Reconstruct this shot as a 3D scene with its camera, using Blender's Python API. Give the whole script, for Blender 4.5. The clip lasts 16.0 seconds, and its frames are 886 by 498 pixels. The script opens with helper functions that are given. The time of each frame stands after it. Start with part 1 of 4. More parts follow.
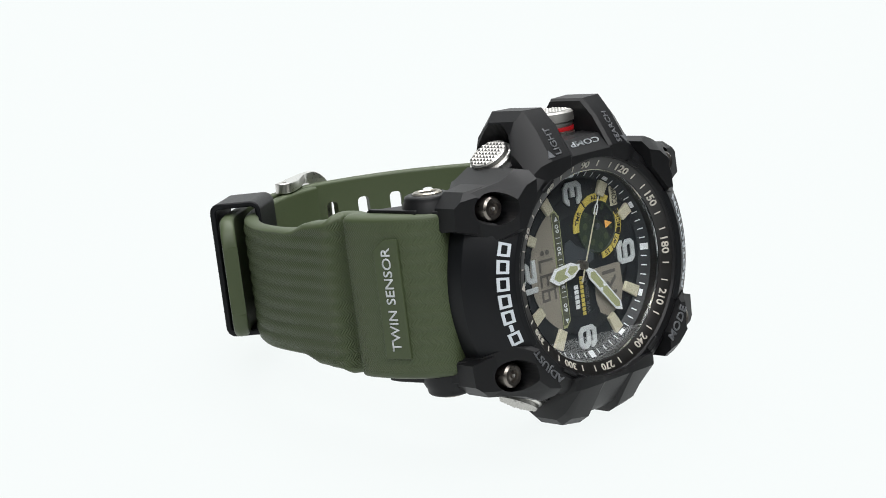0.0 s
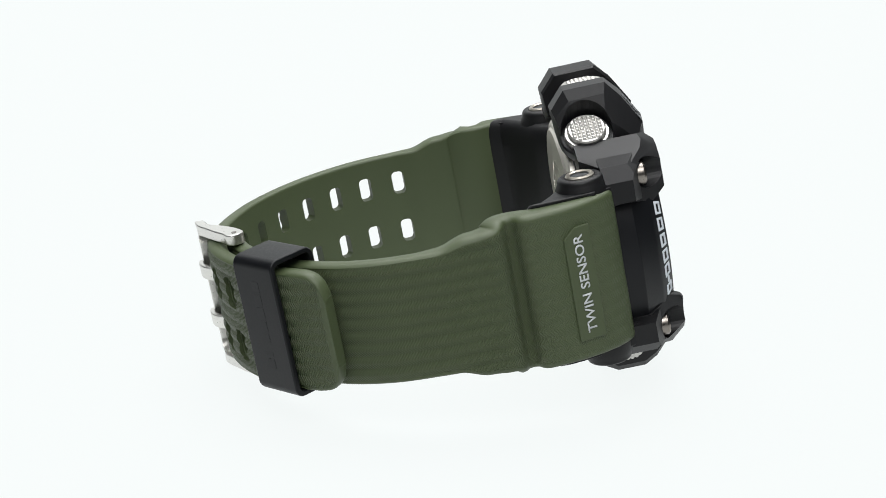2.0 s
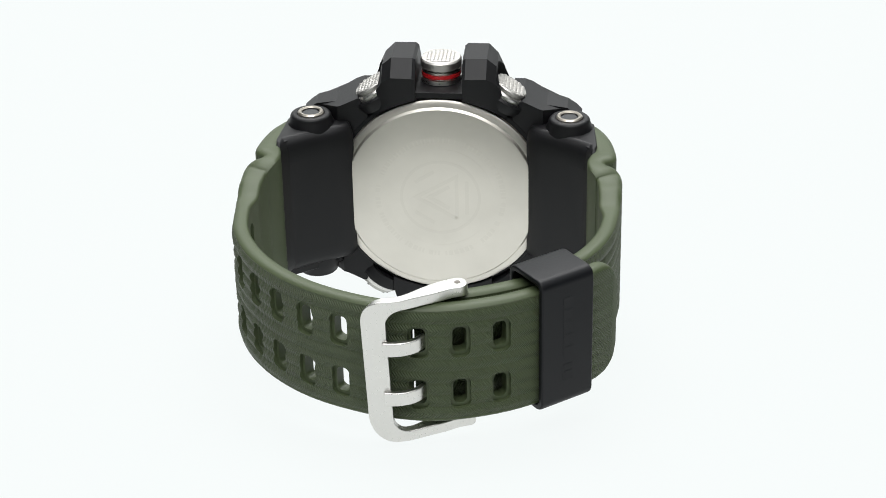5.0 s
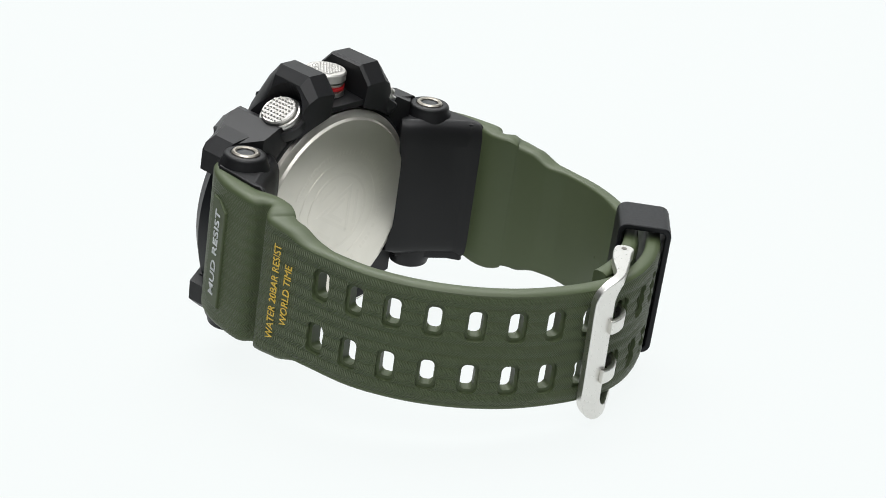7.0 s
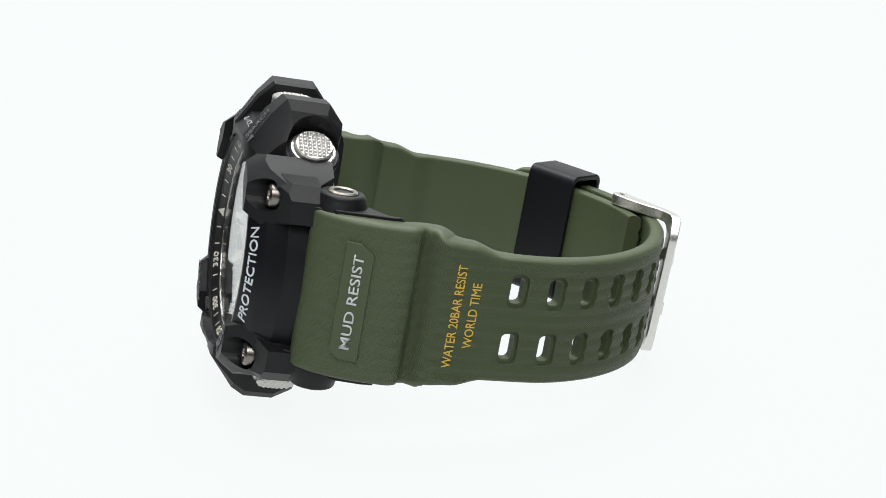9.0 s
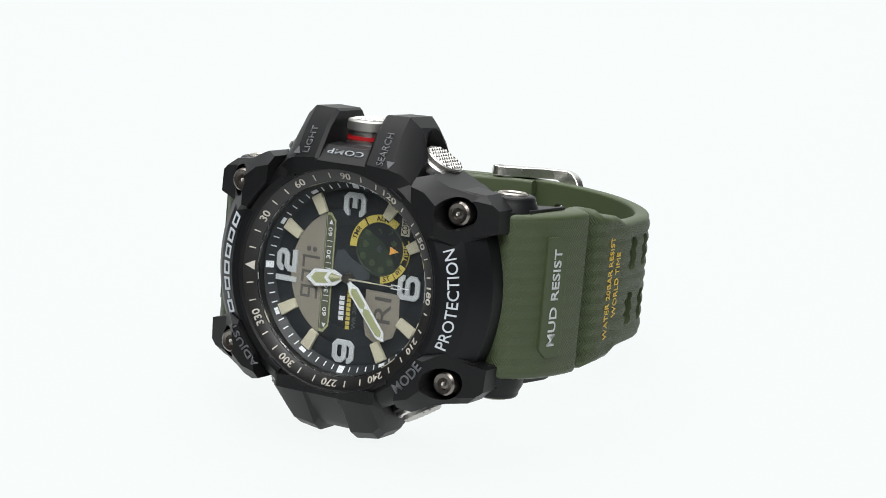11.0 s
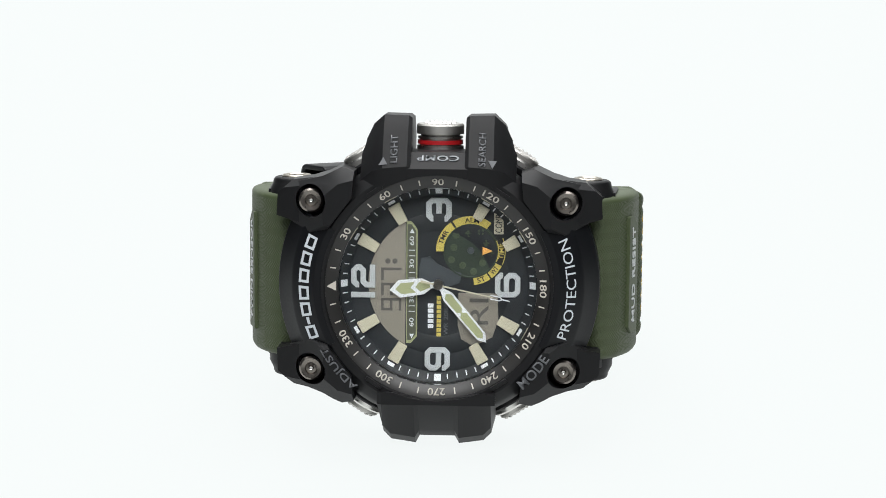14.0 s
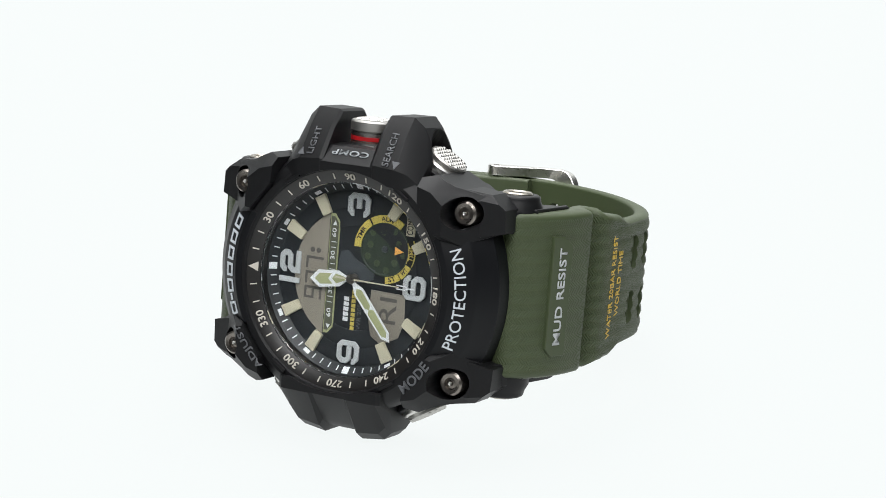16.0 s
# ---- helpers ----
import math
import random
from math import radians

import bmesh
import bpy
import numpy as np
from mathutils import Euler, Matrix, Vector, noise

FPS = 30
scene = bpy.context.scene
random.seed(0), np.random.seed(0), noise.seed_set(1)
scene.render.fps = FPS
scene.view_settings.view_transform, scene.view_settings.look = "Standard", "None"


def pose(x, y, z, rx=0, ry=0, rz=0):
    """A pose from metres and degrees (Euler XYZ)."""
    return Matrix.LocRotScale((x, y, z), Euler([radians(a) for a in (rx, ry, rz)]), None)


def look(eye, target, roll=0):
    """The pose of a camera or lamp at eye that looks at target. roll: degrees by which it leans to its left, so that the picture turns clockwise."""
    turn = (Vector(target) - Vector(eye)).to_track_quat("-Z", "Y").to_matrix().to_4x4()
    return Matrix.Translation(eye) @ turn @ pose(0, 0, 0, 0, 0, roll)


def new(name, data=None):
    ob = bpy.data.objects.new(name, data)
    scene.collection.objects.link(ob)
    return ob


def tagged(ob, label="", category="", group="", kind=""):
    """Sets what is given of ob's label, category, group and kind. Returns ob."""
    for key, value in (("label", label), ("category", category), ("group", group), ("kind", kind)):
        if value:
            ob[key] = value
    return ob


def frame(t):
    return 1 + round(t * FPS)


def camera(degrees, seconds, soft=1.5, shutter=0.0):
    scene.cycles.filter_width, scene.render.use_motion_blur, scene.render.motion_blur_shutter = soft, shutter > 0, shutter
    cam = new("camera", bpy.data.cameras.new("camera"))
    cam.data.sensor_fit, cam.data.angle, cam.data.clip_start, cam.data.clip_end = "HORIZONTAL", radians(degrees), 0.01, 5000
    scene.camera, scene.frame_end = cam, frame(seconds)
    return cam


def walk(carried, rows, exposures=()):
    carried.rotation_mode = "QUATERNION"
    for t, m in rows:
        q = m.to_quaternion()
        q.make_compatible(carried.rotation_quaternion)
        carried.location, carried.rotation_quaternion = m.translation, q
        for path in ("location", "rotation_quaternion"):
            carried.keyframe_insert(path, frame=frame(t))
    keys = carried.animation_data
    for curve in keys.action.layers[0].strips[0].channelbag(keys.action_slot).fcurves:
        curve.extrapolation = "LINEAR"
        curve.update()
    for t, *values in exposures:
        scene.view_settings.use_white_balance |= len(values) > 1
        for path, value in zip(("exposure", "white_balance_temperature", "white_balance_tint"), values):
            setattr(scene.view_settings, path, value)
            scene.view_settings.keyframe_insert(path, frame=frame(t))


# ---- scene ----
# A wristwatch lies on its side on a white lit turntable; lengths below are in millimetres
# in the watch's own frame: u towards 6 o'clock, v towards 3 o'clock, w out of the dial.
cam = camera(24.37, 16.0, soft=0.9)
EYE = pose(0, -0.363, 0.1388, 72.3704, 0.1012, -0.1626)
walk(cam, [(0.0, EYE), (16.0, EYE)])

# ---- light: a white tent over a table given its own glow ----
world = bpy.data.worlds.new("tent")
world.use_nodes = True
scene.world = world
world.node_tree.nodes["Background"].inputs["Color"].default_value = (0.97, 0.99, 1.0, 1)
world.node_tree.nodes["Background"].inputs["Strength"].default_value = 0.85
scene.view_settings.exposure = 0.0


def added_lamp(name, where, target, size, power, colour=(1, 1, 1)):
    data = bpy.data.lights.new(name, "AREA")
    data.shape, data.size, data.size_y, data.energy, data.color = "RECTANGLE", size[0], size[1], power, colour
    ob = new(name, data)
    ob.matrix_world = look(where, target)
    return ob


# unseen lamps added: one above for highlights, one in front to brighten the dial
added_lamp("added_lamp", (0.0, 0.25, 0.75), (0, 0, 0.02), (0.7, 0.5), 7.0)
added_lamp("added_front_lamp", (0.0, -0.62, 0.85), (0, 0, 0.02), (0.8, 0.45), 7.5)


# ---- materials ----
def material(name, colour, rough=0.5, metal=0.0, spec=0.5, grain=0.0, scale=2500.0, vary=0.12, bump=0.02):
    m = bpy.data.materials.new(name)
    m.use_nodes = True
    n, l = m.node_tree.nodes, m.node_tree.links
    b = n["Principled BSDF"]
    b.inputs["Roughness"].default_value, b.inputs["Metallic"].default_value = rough, metal
    b.inputs["Specular IOR Level"].default_value = spec
    co = n.new("ShaderNodeTexCoord")
    big, fine = n.new("ShaderNodeTexNoise"), n.new("ShaderNodeTexNoise")
    big.inputs["Scale"].default_value, fine.inputs["Scale"].default_value = 90.0, scale
    big.inputs["Detail"].default_value = fine.inputs["Detail"].default_value = 3.0
    for t in (big, fine):
        l.new(co.outputs["Object"], t.inputs["Vector"])
    mix = n.new("ShaderNodeMix")
    mix.data_type = "RGBA"
    mix.inputs[6].default_value = (*[c * (1 - vary) for c in colour], 1)
    mix.inputs[7].default_value = (*[min(1, c * (1 + vary)) for c in colour], 1)
    l.new(big.outputs["Fac"], mix.inputs[0])
    l.new(mix.outputs[2], b.inputs["Base Color"])
    rr = n.new("ShaderNodeMapRange")
    rr.inputs["To Min"].default_value, rr.inputs["To Max"].default_value = max(0.02, rough - 0.08), min(1, rough + 0.08)
    l.new(fine.outputs["Fac"], rr.inputs["Value"])
    l.new(rr.outputs["Result"], b.inputs["Roughness"])
    if grain:
        bp = n.new("ShaderNodeBump")
        bp.inputs["Strength"].default_value, bp.inputs["Distance"].default_value = grain, bump * 0.001
        l.new(fine.outputs["Fac"], bp.inputs["Height"])
        l.new(bp.outputs["Normal"], b.inputs["Normal"])
    return m


def twill(name, colour):
    """Rubber with a fine herringbone relief laid along the strap (uv in millimetres: along, across)."""
    m = material(name, colour, rough=0.52, spec=0.4, vary=0.08)
    n, l = m.node_tree.nodes, m.node_tree.links
    uv, sep = n.new("ShaderNodeUVMap"), n.new("ShaderNodeSeparateXYZ")
    l.new(uv.outputs["UV"], sep.inputs[0])

    def maths(op, a, b=None):
        k = n.new("ShaderNodeMath")
        k.operation = op
        for i, q in enumerate((a, b)):
            if q is None:
                continue
            if isinstance(q, (int, float)):
                k.inputs[i].default_value = q
            else:
                l.new(q, k.inputs[i])
        return k.outputs[0]

    zig = maths("PINGPONG", sep.outputs[1], 1.15)
    wave = maths("SINE", maths("MULTIPLY", maths("ADD", sep.outputs[0], maths("MULTIPLY", zig, 0.8)), 2 * math.pi / 0.52))
    plain = n.new("ShaderNodeMapRange")
    plain.interpolation_type = "SMOOTHSTEP"
    for key, value in (("From Min", 19.0), ("From Max", 27.0), ("To Min", 0.35), ("To Max", 1.0)):
        plain.inputs[key].default_value = value
    l.new(sep.outputs[0], plain.inputs["Value"])
    bp = n.new("ShaderNodeBump")
    bp.inputs["Strength"].default_value, bp.inputs["Distance"].default_value = 0.7, 0.00011
    l.new(maths("MULTIPLY", wave, plain.outputs["Result"]), bp.inputs["Height"])
    l.new(bp.outputs["Normal"], n["Principled BSDF"].inputs["Normal"])
    return m


BLACK = material("black_resin", (0.0064, 0.0065, 0.0073), 0.45, spec=0.27, grain=0.35, scale=6000, vary=0.15)
SATIN = material("satin_black_resin", (0.0042, 0.0047, 0.006), 0.42, spec=0.23, vary=0.1)
GREEN = material("green_resin", (0.0505, 0.067, 0.030), 0.5, spec=0.4, grain=0.25, scale=5000, vary=0.08)
TWILL = twill("green_twill_resin", (0.0505, 0.067, 0.030))
CAP = material("knurled_steel", (0.5, 0.49, 0.465), 0.45, 1.0, vary=0.06)
STEEL = material("brushed_steel", (0.70, 0.69, 0.66), 0.3, 1.0, grain=0.03, scale=3000, vary=0.05)
SATINSTEEL = material("satin_steel", (0.74, 0.71, 0.645), 0.42, 1.0, grain=0.03, scale=420, vary=0.12)
WORNSTEEL = material("worn_steel", (0.71, 0.68, 0.615), 0.38, 1.0, vary=0.1)
GUN = material("gunmetal", (0.22, 0.20, 0.18), 0.3, 1.0, vary=0.1)
RED = material("red_ring", (0.42, 0.012, 0.015), 0.35, vary=0.05)
DIAL = material("dial_black", (0.012, 0.015, 0.018), 0.5, vary=0.15)
DIALGREY = material("dial_grey", (0.05, 0.058, 0.066), 0.5, vary=0.1)
RING = material("flange_grey", (0.008, 0.0072, 0.0066), 0.4, 0.0, spec=0.6, vary=0.12)
PALE = material("pale_print", (0.56, 0.53, 0.47), 0.5, vary=0.04)
LUME = material("lume_beige", (0.53, 0.495, 0.37), 0.6, vary=0.05)
OLIVE = material("lume_olive", (0.34, 0.36, 0.19), 0.6, vary=0.05)
WHITE = material("white_print", (0.72, 0.74, 0.76), 0.5, vary=0.03)
BRIGHT = material("cool_white_print", (0.56, 0.6, 0.64), 0.5, vary=0.05)
SILVER = material("silver_print", (0.48, 0.5, 0.51), 0.4, vary=0.05)
DIMSILVER = material("dim_silver_print", (0.32, 0.34, 0.36), 0.45, vary=0.05)
GREYPRINT = material("grey_print", (0.095, 0.1, 0.108), 0.5, vary=0.08)
YELLOW = material("yellow_print", (0.56, 0.45, 0.10), 0.5, vary=0.05)
GOLD = material("gold_print", (0.56, 0.38, 0.05), 0.5, vary=0.05)
ORANGE = material("orange_print", (0.85, 0.42, 0.1), 0.5, vary=0.04)
LCD = material("lcd_glass", (0.26, 0.235, 0.196), 0.35, vary=0.04)
SEGMENT = material("lcd_segment", (0.10, 0.095, 0.085), 0.5, vary=0.05)
STRIP = material("scale_olive_grey", (0.085, 0.092, 0.062), 0.5, vary=0.1)
PIN = material("bronzed_steel", (0.42, 0.39, 0.34), 0.32, 1.0, vary=0.1)
SUBDIAL = material("subdial_green_black", (0.028, 0.04, 0.028), 0.45, vary=0.2)
DIMPLE = material("subdial_dimple", (0.055, 0.075, 0.04), 0.5, vary=0.1)

GLASS = bpy.data.materials.new("mineral_glass")
GLASS.use_nodes = True
_b = GLASS.node_tree.nodes["Principled BSDF"]
_b.inputs["Base Color"].default_value = (0.92, 0.94, 0.94, 1)
_b.inputs["Roughness"].default_value, _b.inputs["IOR"].default_value = 0.0, 1.5
_b.inputs["Transmission Weight"].default_value = 1.0

# near-black base; even emission puts in the bright white and hides contact shadows
TABLE = material("glowing_white_acrylic", (0.03, 0.031, 0.031), 0.6, spec=0.0, vary=0.01)
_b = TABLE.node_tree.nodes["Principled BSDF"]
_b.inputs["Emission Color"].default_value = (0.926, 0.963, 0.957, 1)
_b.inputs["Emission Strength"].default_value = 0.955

# ---- the white table, self-glowing, which sweeps up behind into the tent's wall ----
bm = bmesh.new()
profile = [(-1.0, 0.0), (0.75, 0.0)] + [(0.75 + 0.6 * math.sin(a), 0.6 - 0.6 * math.cos(a)) for a in [radians(d) for d in range(6, 91, 6)]] + [(1.35, 2.2)]
rows = [[bm.verts.new((x, y, z)) for x in (-3.0, 0.0, 3.0)] for y, z in profile]
for a, b in zip(rows, rows[1:]):
    for i in range(2):
        bm.faces.new((a[i], a[i + 1], b[i + 1], b[i]))
me = bpy.data.meshes.new("table")
bm.to_mesh(me)
bm.free()
me.polygons.foreach_set("use_smooth", [True] * len(me.polygons))
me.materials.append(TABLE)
tagged(new("table", me), "seamless white acrylic table sweeping up behind, its brightness put in as emission", "table", kind="structure")

# unseen low flags added behind and beside the camera to darken the glass's reflections
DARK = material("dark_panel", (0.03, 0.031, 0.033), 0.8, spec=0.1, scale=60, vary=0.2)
for name, size, place in (("flag_south", (0.46, 0.02, 0.27), (0, -0.49, 0.135)), ("flag_east", (0.02, 0.70, 0.21), (0.22, -0.13, 0.105)), ("flag_west", (0.02, 0.70, 0.21), (-0.22, -0.13, 0.105))):
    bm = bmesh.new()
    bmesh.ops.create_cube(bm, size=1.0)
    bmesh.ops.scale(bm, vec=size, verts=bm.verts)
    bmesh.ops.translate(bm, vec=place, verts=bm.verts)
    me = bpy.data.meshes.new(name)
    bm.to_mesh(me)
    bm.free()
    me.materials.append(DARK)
    tagged(new(name, me), "unseen low dark grey flag added on the table to darken reflections", "wall", kind="structure")

# ---- building helpers ----
watch = tagged(new("wristwatch"), "black resin wristwatch with olive green strap lying on its side", "wristwatch")
watch.empty_display_size = 0.02
# the watch's frame in the turntable's: it leans back on its bottom guard and its buckle
BASE = pose(0.000622, -0.035229, 0.0283, 79.6263, 0.0299, -1.9849)
MM = 0.001


def part(name, bm, mat, parent=None, label="", bevel=0.0, smooth=True, segments=2, angle=32):
    """One mesh object from a bmesh in millimetres of the watch's frame."""
    bmesh.ops.recalc_face_normals(bm, faces=bm.faces)
    bmesh.ops.scale(bm, vec=(MM, MM, MM), verts=bm.verts)
    me = bpy.data.meshes.new(name)
    bm.to_mesh(me)
    bm.free()
    me.materials.append(mat)
    if smooth:
        me.polygons.foreach_set("use_smooth", [True] * len(me.polygons))
        me.set_sharp_from_angle(angle=radians(angle))
    ob = new(name, me)
    ob.parent = parent or watch
    if ob.parent == watch:
        ob.matrix_basis = BASE
    if bevel:
        mod = ob.modifiers.new("bevel", "BEVEL")
        mod.width, mod.segments, mod.limit_method, mod.angle_limit = bevel * MM, segments, "ANGLE", radians(28)
        mod.harden_normals = True
    if label:
        tagged(ob, label)
    return ob


def clock(phi, r, w=0.0):
    """Point at a clock angle in degrees, clockwise from 12 o'clock."""
    a = radians(phi)
    return Vector((-math.cos(a) * r, math.sin(a) * r, w))


def prism(bm, pts, w0, w1, m=None):
    """Solid on a flat outline from height w0 to w1."""
    lo, hi = [bm.verts.new((x, y, w0)) for x, y in pts], [bm.verts.new((x, y, w1)) for x, y in pts]
    n = len(pts)
    fs = [bm.faces.new(hi), bm.faces.new(lo[::-1])] + [bm.faces.new((lo[i], lo[(i + 1) % n], hi[(i + 1) % n], hi[i])) for i in range(n)]
    if m is not None:
        bmesh.ops.transform(bm, matrix=m, verts=lo + hi)
    return lo + hi


def loft(bm, sections):
    """Solid through rings of equally many points."""
    rings = [[bm.verts.new(p) for p in s] for s in sections]
    n = len(rings[0])
    for a, b in zip(rings, rings[1:]):
        for i in range(n):
            bm.faces.new((a[i], a[(i + 1) % n], b[(i + 1) % n], b[i]))
    bm.faces.new(rings[0][::-1])
    bm.faces.new(rings[-1])
    return bm


def turned(bm, profile, m=None, n=48, closed=True):
    """Body of revolution about z: profile of (radius, z)."""
    rings, made = [], []
    for r, z in profile:
        if r < 1e-6:
            ring = [bm.verts.new((0, 0, z))]
        else:
            ring = [bm.verts.new((r * math.cos(2 * math.pi * i / n), r * math.sin(2 * math.pi * i / n), z)) for i in range(n)]
        rings.append(ring)
        made += ring
    pairs = list(zip(rings, rings[1:])) + ([(rings[-1], rings[0])] if closed and len(rings[0]) > 1 and len(rings[-1]) > 1 else [])
    for a, b in pairs:
        for i in range(n):
            j = (i + 1) % n
            if len(a) == 1 and len(b) == 1:
                continue
            if len(a) == 1:
                bm.faces.new((a[0], b[j], b[i]))
            elif len(b) == 1:
                bm.faces.new((a[i], a[j], b[0]))
            else:
                bm.faces.new((a[i], a[j], b[j], b[i]))
    if m is not None:
        bmesh.ops.transform(bm, matrix=m, verts=made)
    return made


def axis(place, way, spin=(0, 0, 1)):
    """A frame at place whose z runs along way."""
    z = Vector(way).normalized()
    x = Vector(spin).cross(z)
    if x.length < 1e-4:
        x = Vector((1, 0, 0))
    x.normalize()
    y = z.cross(x)
    m = Matrix((x, y, z)).transposed().to_4x4()
    m.translation = place
    return m


def sector(bm, r0, r1, a0, a1, w0, w1, n=24, centre=(0, 0), drop=0.0):
    """Ring sector between clock angles; the outer rim may drop lower than the inner one."""
    rings = []
    for i in range(n + 1):
        a = a0 + (a1 - a0) * i / n
        c = Vector((*centre, 0))
        rings.append([c + clock(a, r0, w0), c + clock(a, r1, w0), c + clock(a, r1, w1 - drop), c + clock(a, r0, w1)])
    return loft(bm, rings)


def letters(body, width, height, depth=0.12, bold=0.0):
    """Mesh data of a word, centred, of the given size in millimetres."""
    cu = bpy.data.curves.new("word", "FONT")
    cu.body, cu.size, cu.extrude, cu.offset, cu.resolution_u = body, 1.0, 0.0, bold, 3
    ob = new("word", cu)
    me = bpy.data.meshes.new_from_object(ob.evaluated_get(bpy.context.evaluated_depsgraph_get()))
    bpy.data.objects.remove(ob)
    bpy.data.curves.remove(cu)
    bm = bmesh.new()
    bm.from_mesh(me)
    bpy.data.meshes.remove(me)
    xs, ys = [v.co.x for v in bm.verts], [v.co.y for v in bm.verts]
    cx, cy, sx, sy = (min(xs) + max(xs)) / 2, (min(ys) + max(ys)) / 2, width / (max(xs) - min(xs)), height / (max(ys) - min(ys))
    for v in bm.verts:
        v.co = Vector(((v.co.x - cx) * sx, (v.co.y - cy) * sy, 0))
    up = bmesh.ops.extrude_face_region(bm, geom=bm.faces[:])
    for v in up["geom"]:
        if isinstance(v, bmesh.types.BMVert):
            v.co.z += depth
    return bm


UPRIGHT = Matrix(((0, -1, 0), (1, 0, 0), (0, 0, 1)))  # words on the dial: x runs along v, y along -u


def flat_word(name, body, u, v, w, width, height, mat, parent, turn=0, label="", bold=0.0, depth=0.12):
    bm = letters(body, width, height, depth, bold)
    m = Matrix.Translation((u, v, w)) @ UPRIGHT.to_4x4() @ Matrix.Rotation(radians(turn), 4, "Z")
    bmesh.ops.transform(bm, matrix=m, verts=bm.verts)
    return part(name, bm, mat, parent, label, smooth=False)


def bent(bm, phi, r, w, inward=False, slope=0.0):
    """Bends a flat word round the dial. inward: its top faces the dial's centre."""
    for v in bm.verts:
        x, y, z = v.co
        s = -1 if inward else 1
        rr = r + s * y
        v.co = clock(phi + s * math.degrees(x / r), rr, w + z - slope * (rr - r))
    return bm


def bent_word(name, body, phi, r, w, width, height, mat, parent, inward=False, slope=0.0, bold=0.0, label=""):
    return part(name, bent(letters(body, width, height, 0.14, bold), phi, r, w, inward, slope), mat, parent, label, smooth=False)


def spline(points, count):
    """Evenly spaced points on a smooth line through the given ones."""
    p = [Vector(q) for q in points]
    p = [2 * p[0] - p[1]] + p + [2 * p[-1] - p[-2]]
    fine = []
    for i in range(1, len(p) - 2):
        a, b, c, d = p[i - 1:i + 3]
        for k in range(24):
            t = k / 24
            fine.append(0.5 * (2 * b + (c - a) * t + (2 * a - 5 * b + 4 * c - d) * t * t + (3 * b - a - 3 * c + d) * t ** 3))
    fine.append(p[-2])
    run = [0.0]
    for a, b in zip(fine, fine[1:]):
        run.append(run[-1] + (b - a).length)
    out, j = [], 0
    for i in range(count):
        s = run[-1] * i / (count - 1)
        while j < len(run) - 2 and run[j + 1] < s:
            j += 1
        k = (s - run[j]) / (run[j + 1] - run[j])
        out.append((fine[j].lerp(fine[j + 1], k), s))
    return out


def blend(x, stops):
    """Smooth steps between (place, value) stops."""
    if x <= stops[0][0]:
        return stops[0][1]
    for (a, p), (b, q) in zip(stops, stops[1:]):
        if x <= b:
            k = (x - a) / (b - a)
            return p + (q - p) * k * k * (3 - 2 * k)
    return stops[-1][1]


def mid(s):
    """Where the strap's middle lies across, along its length."""
    return 0.55 + blend(s, [(45, 0), (105, 0.6)])


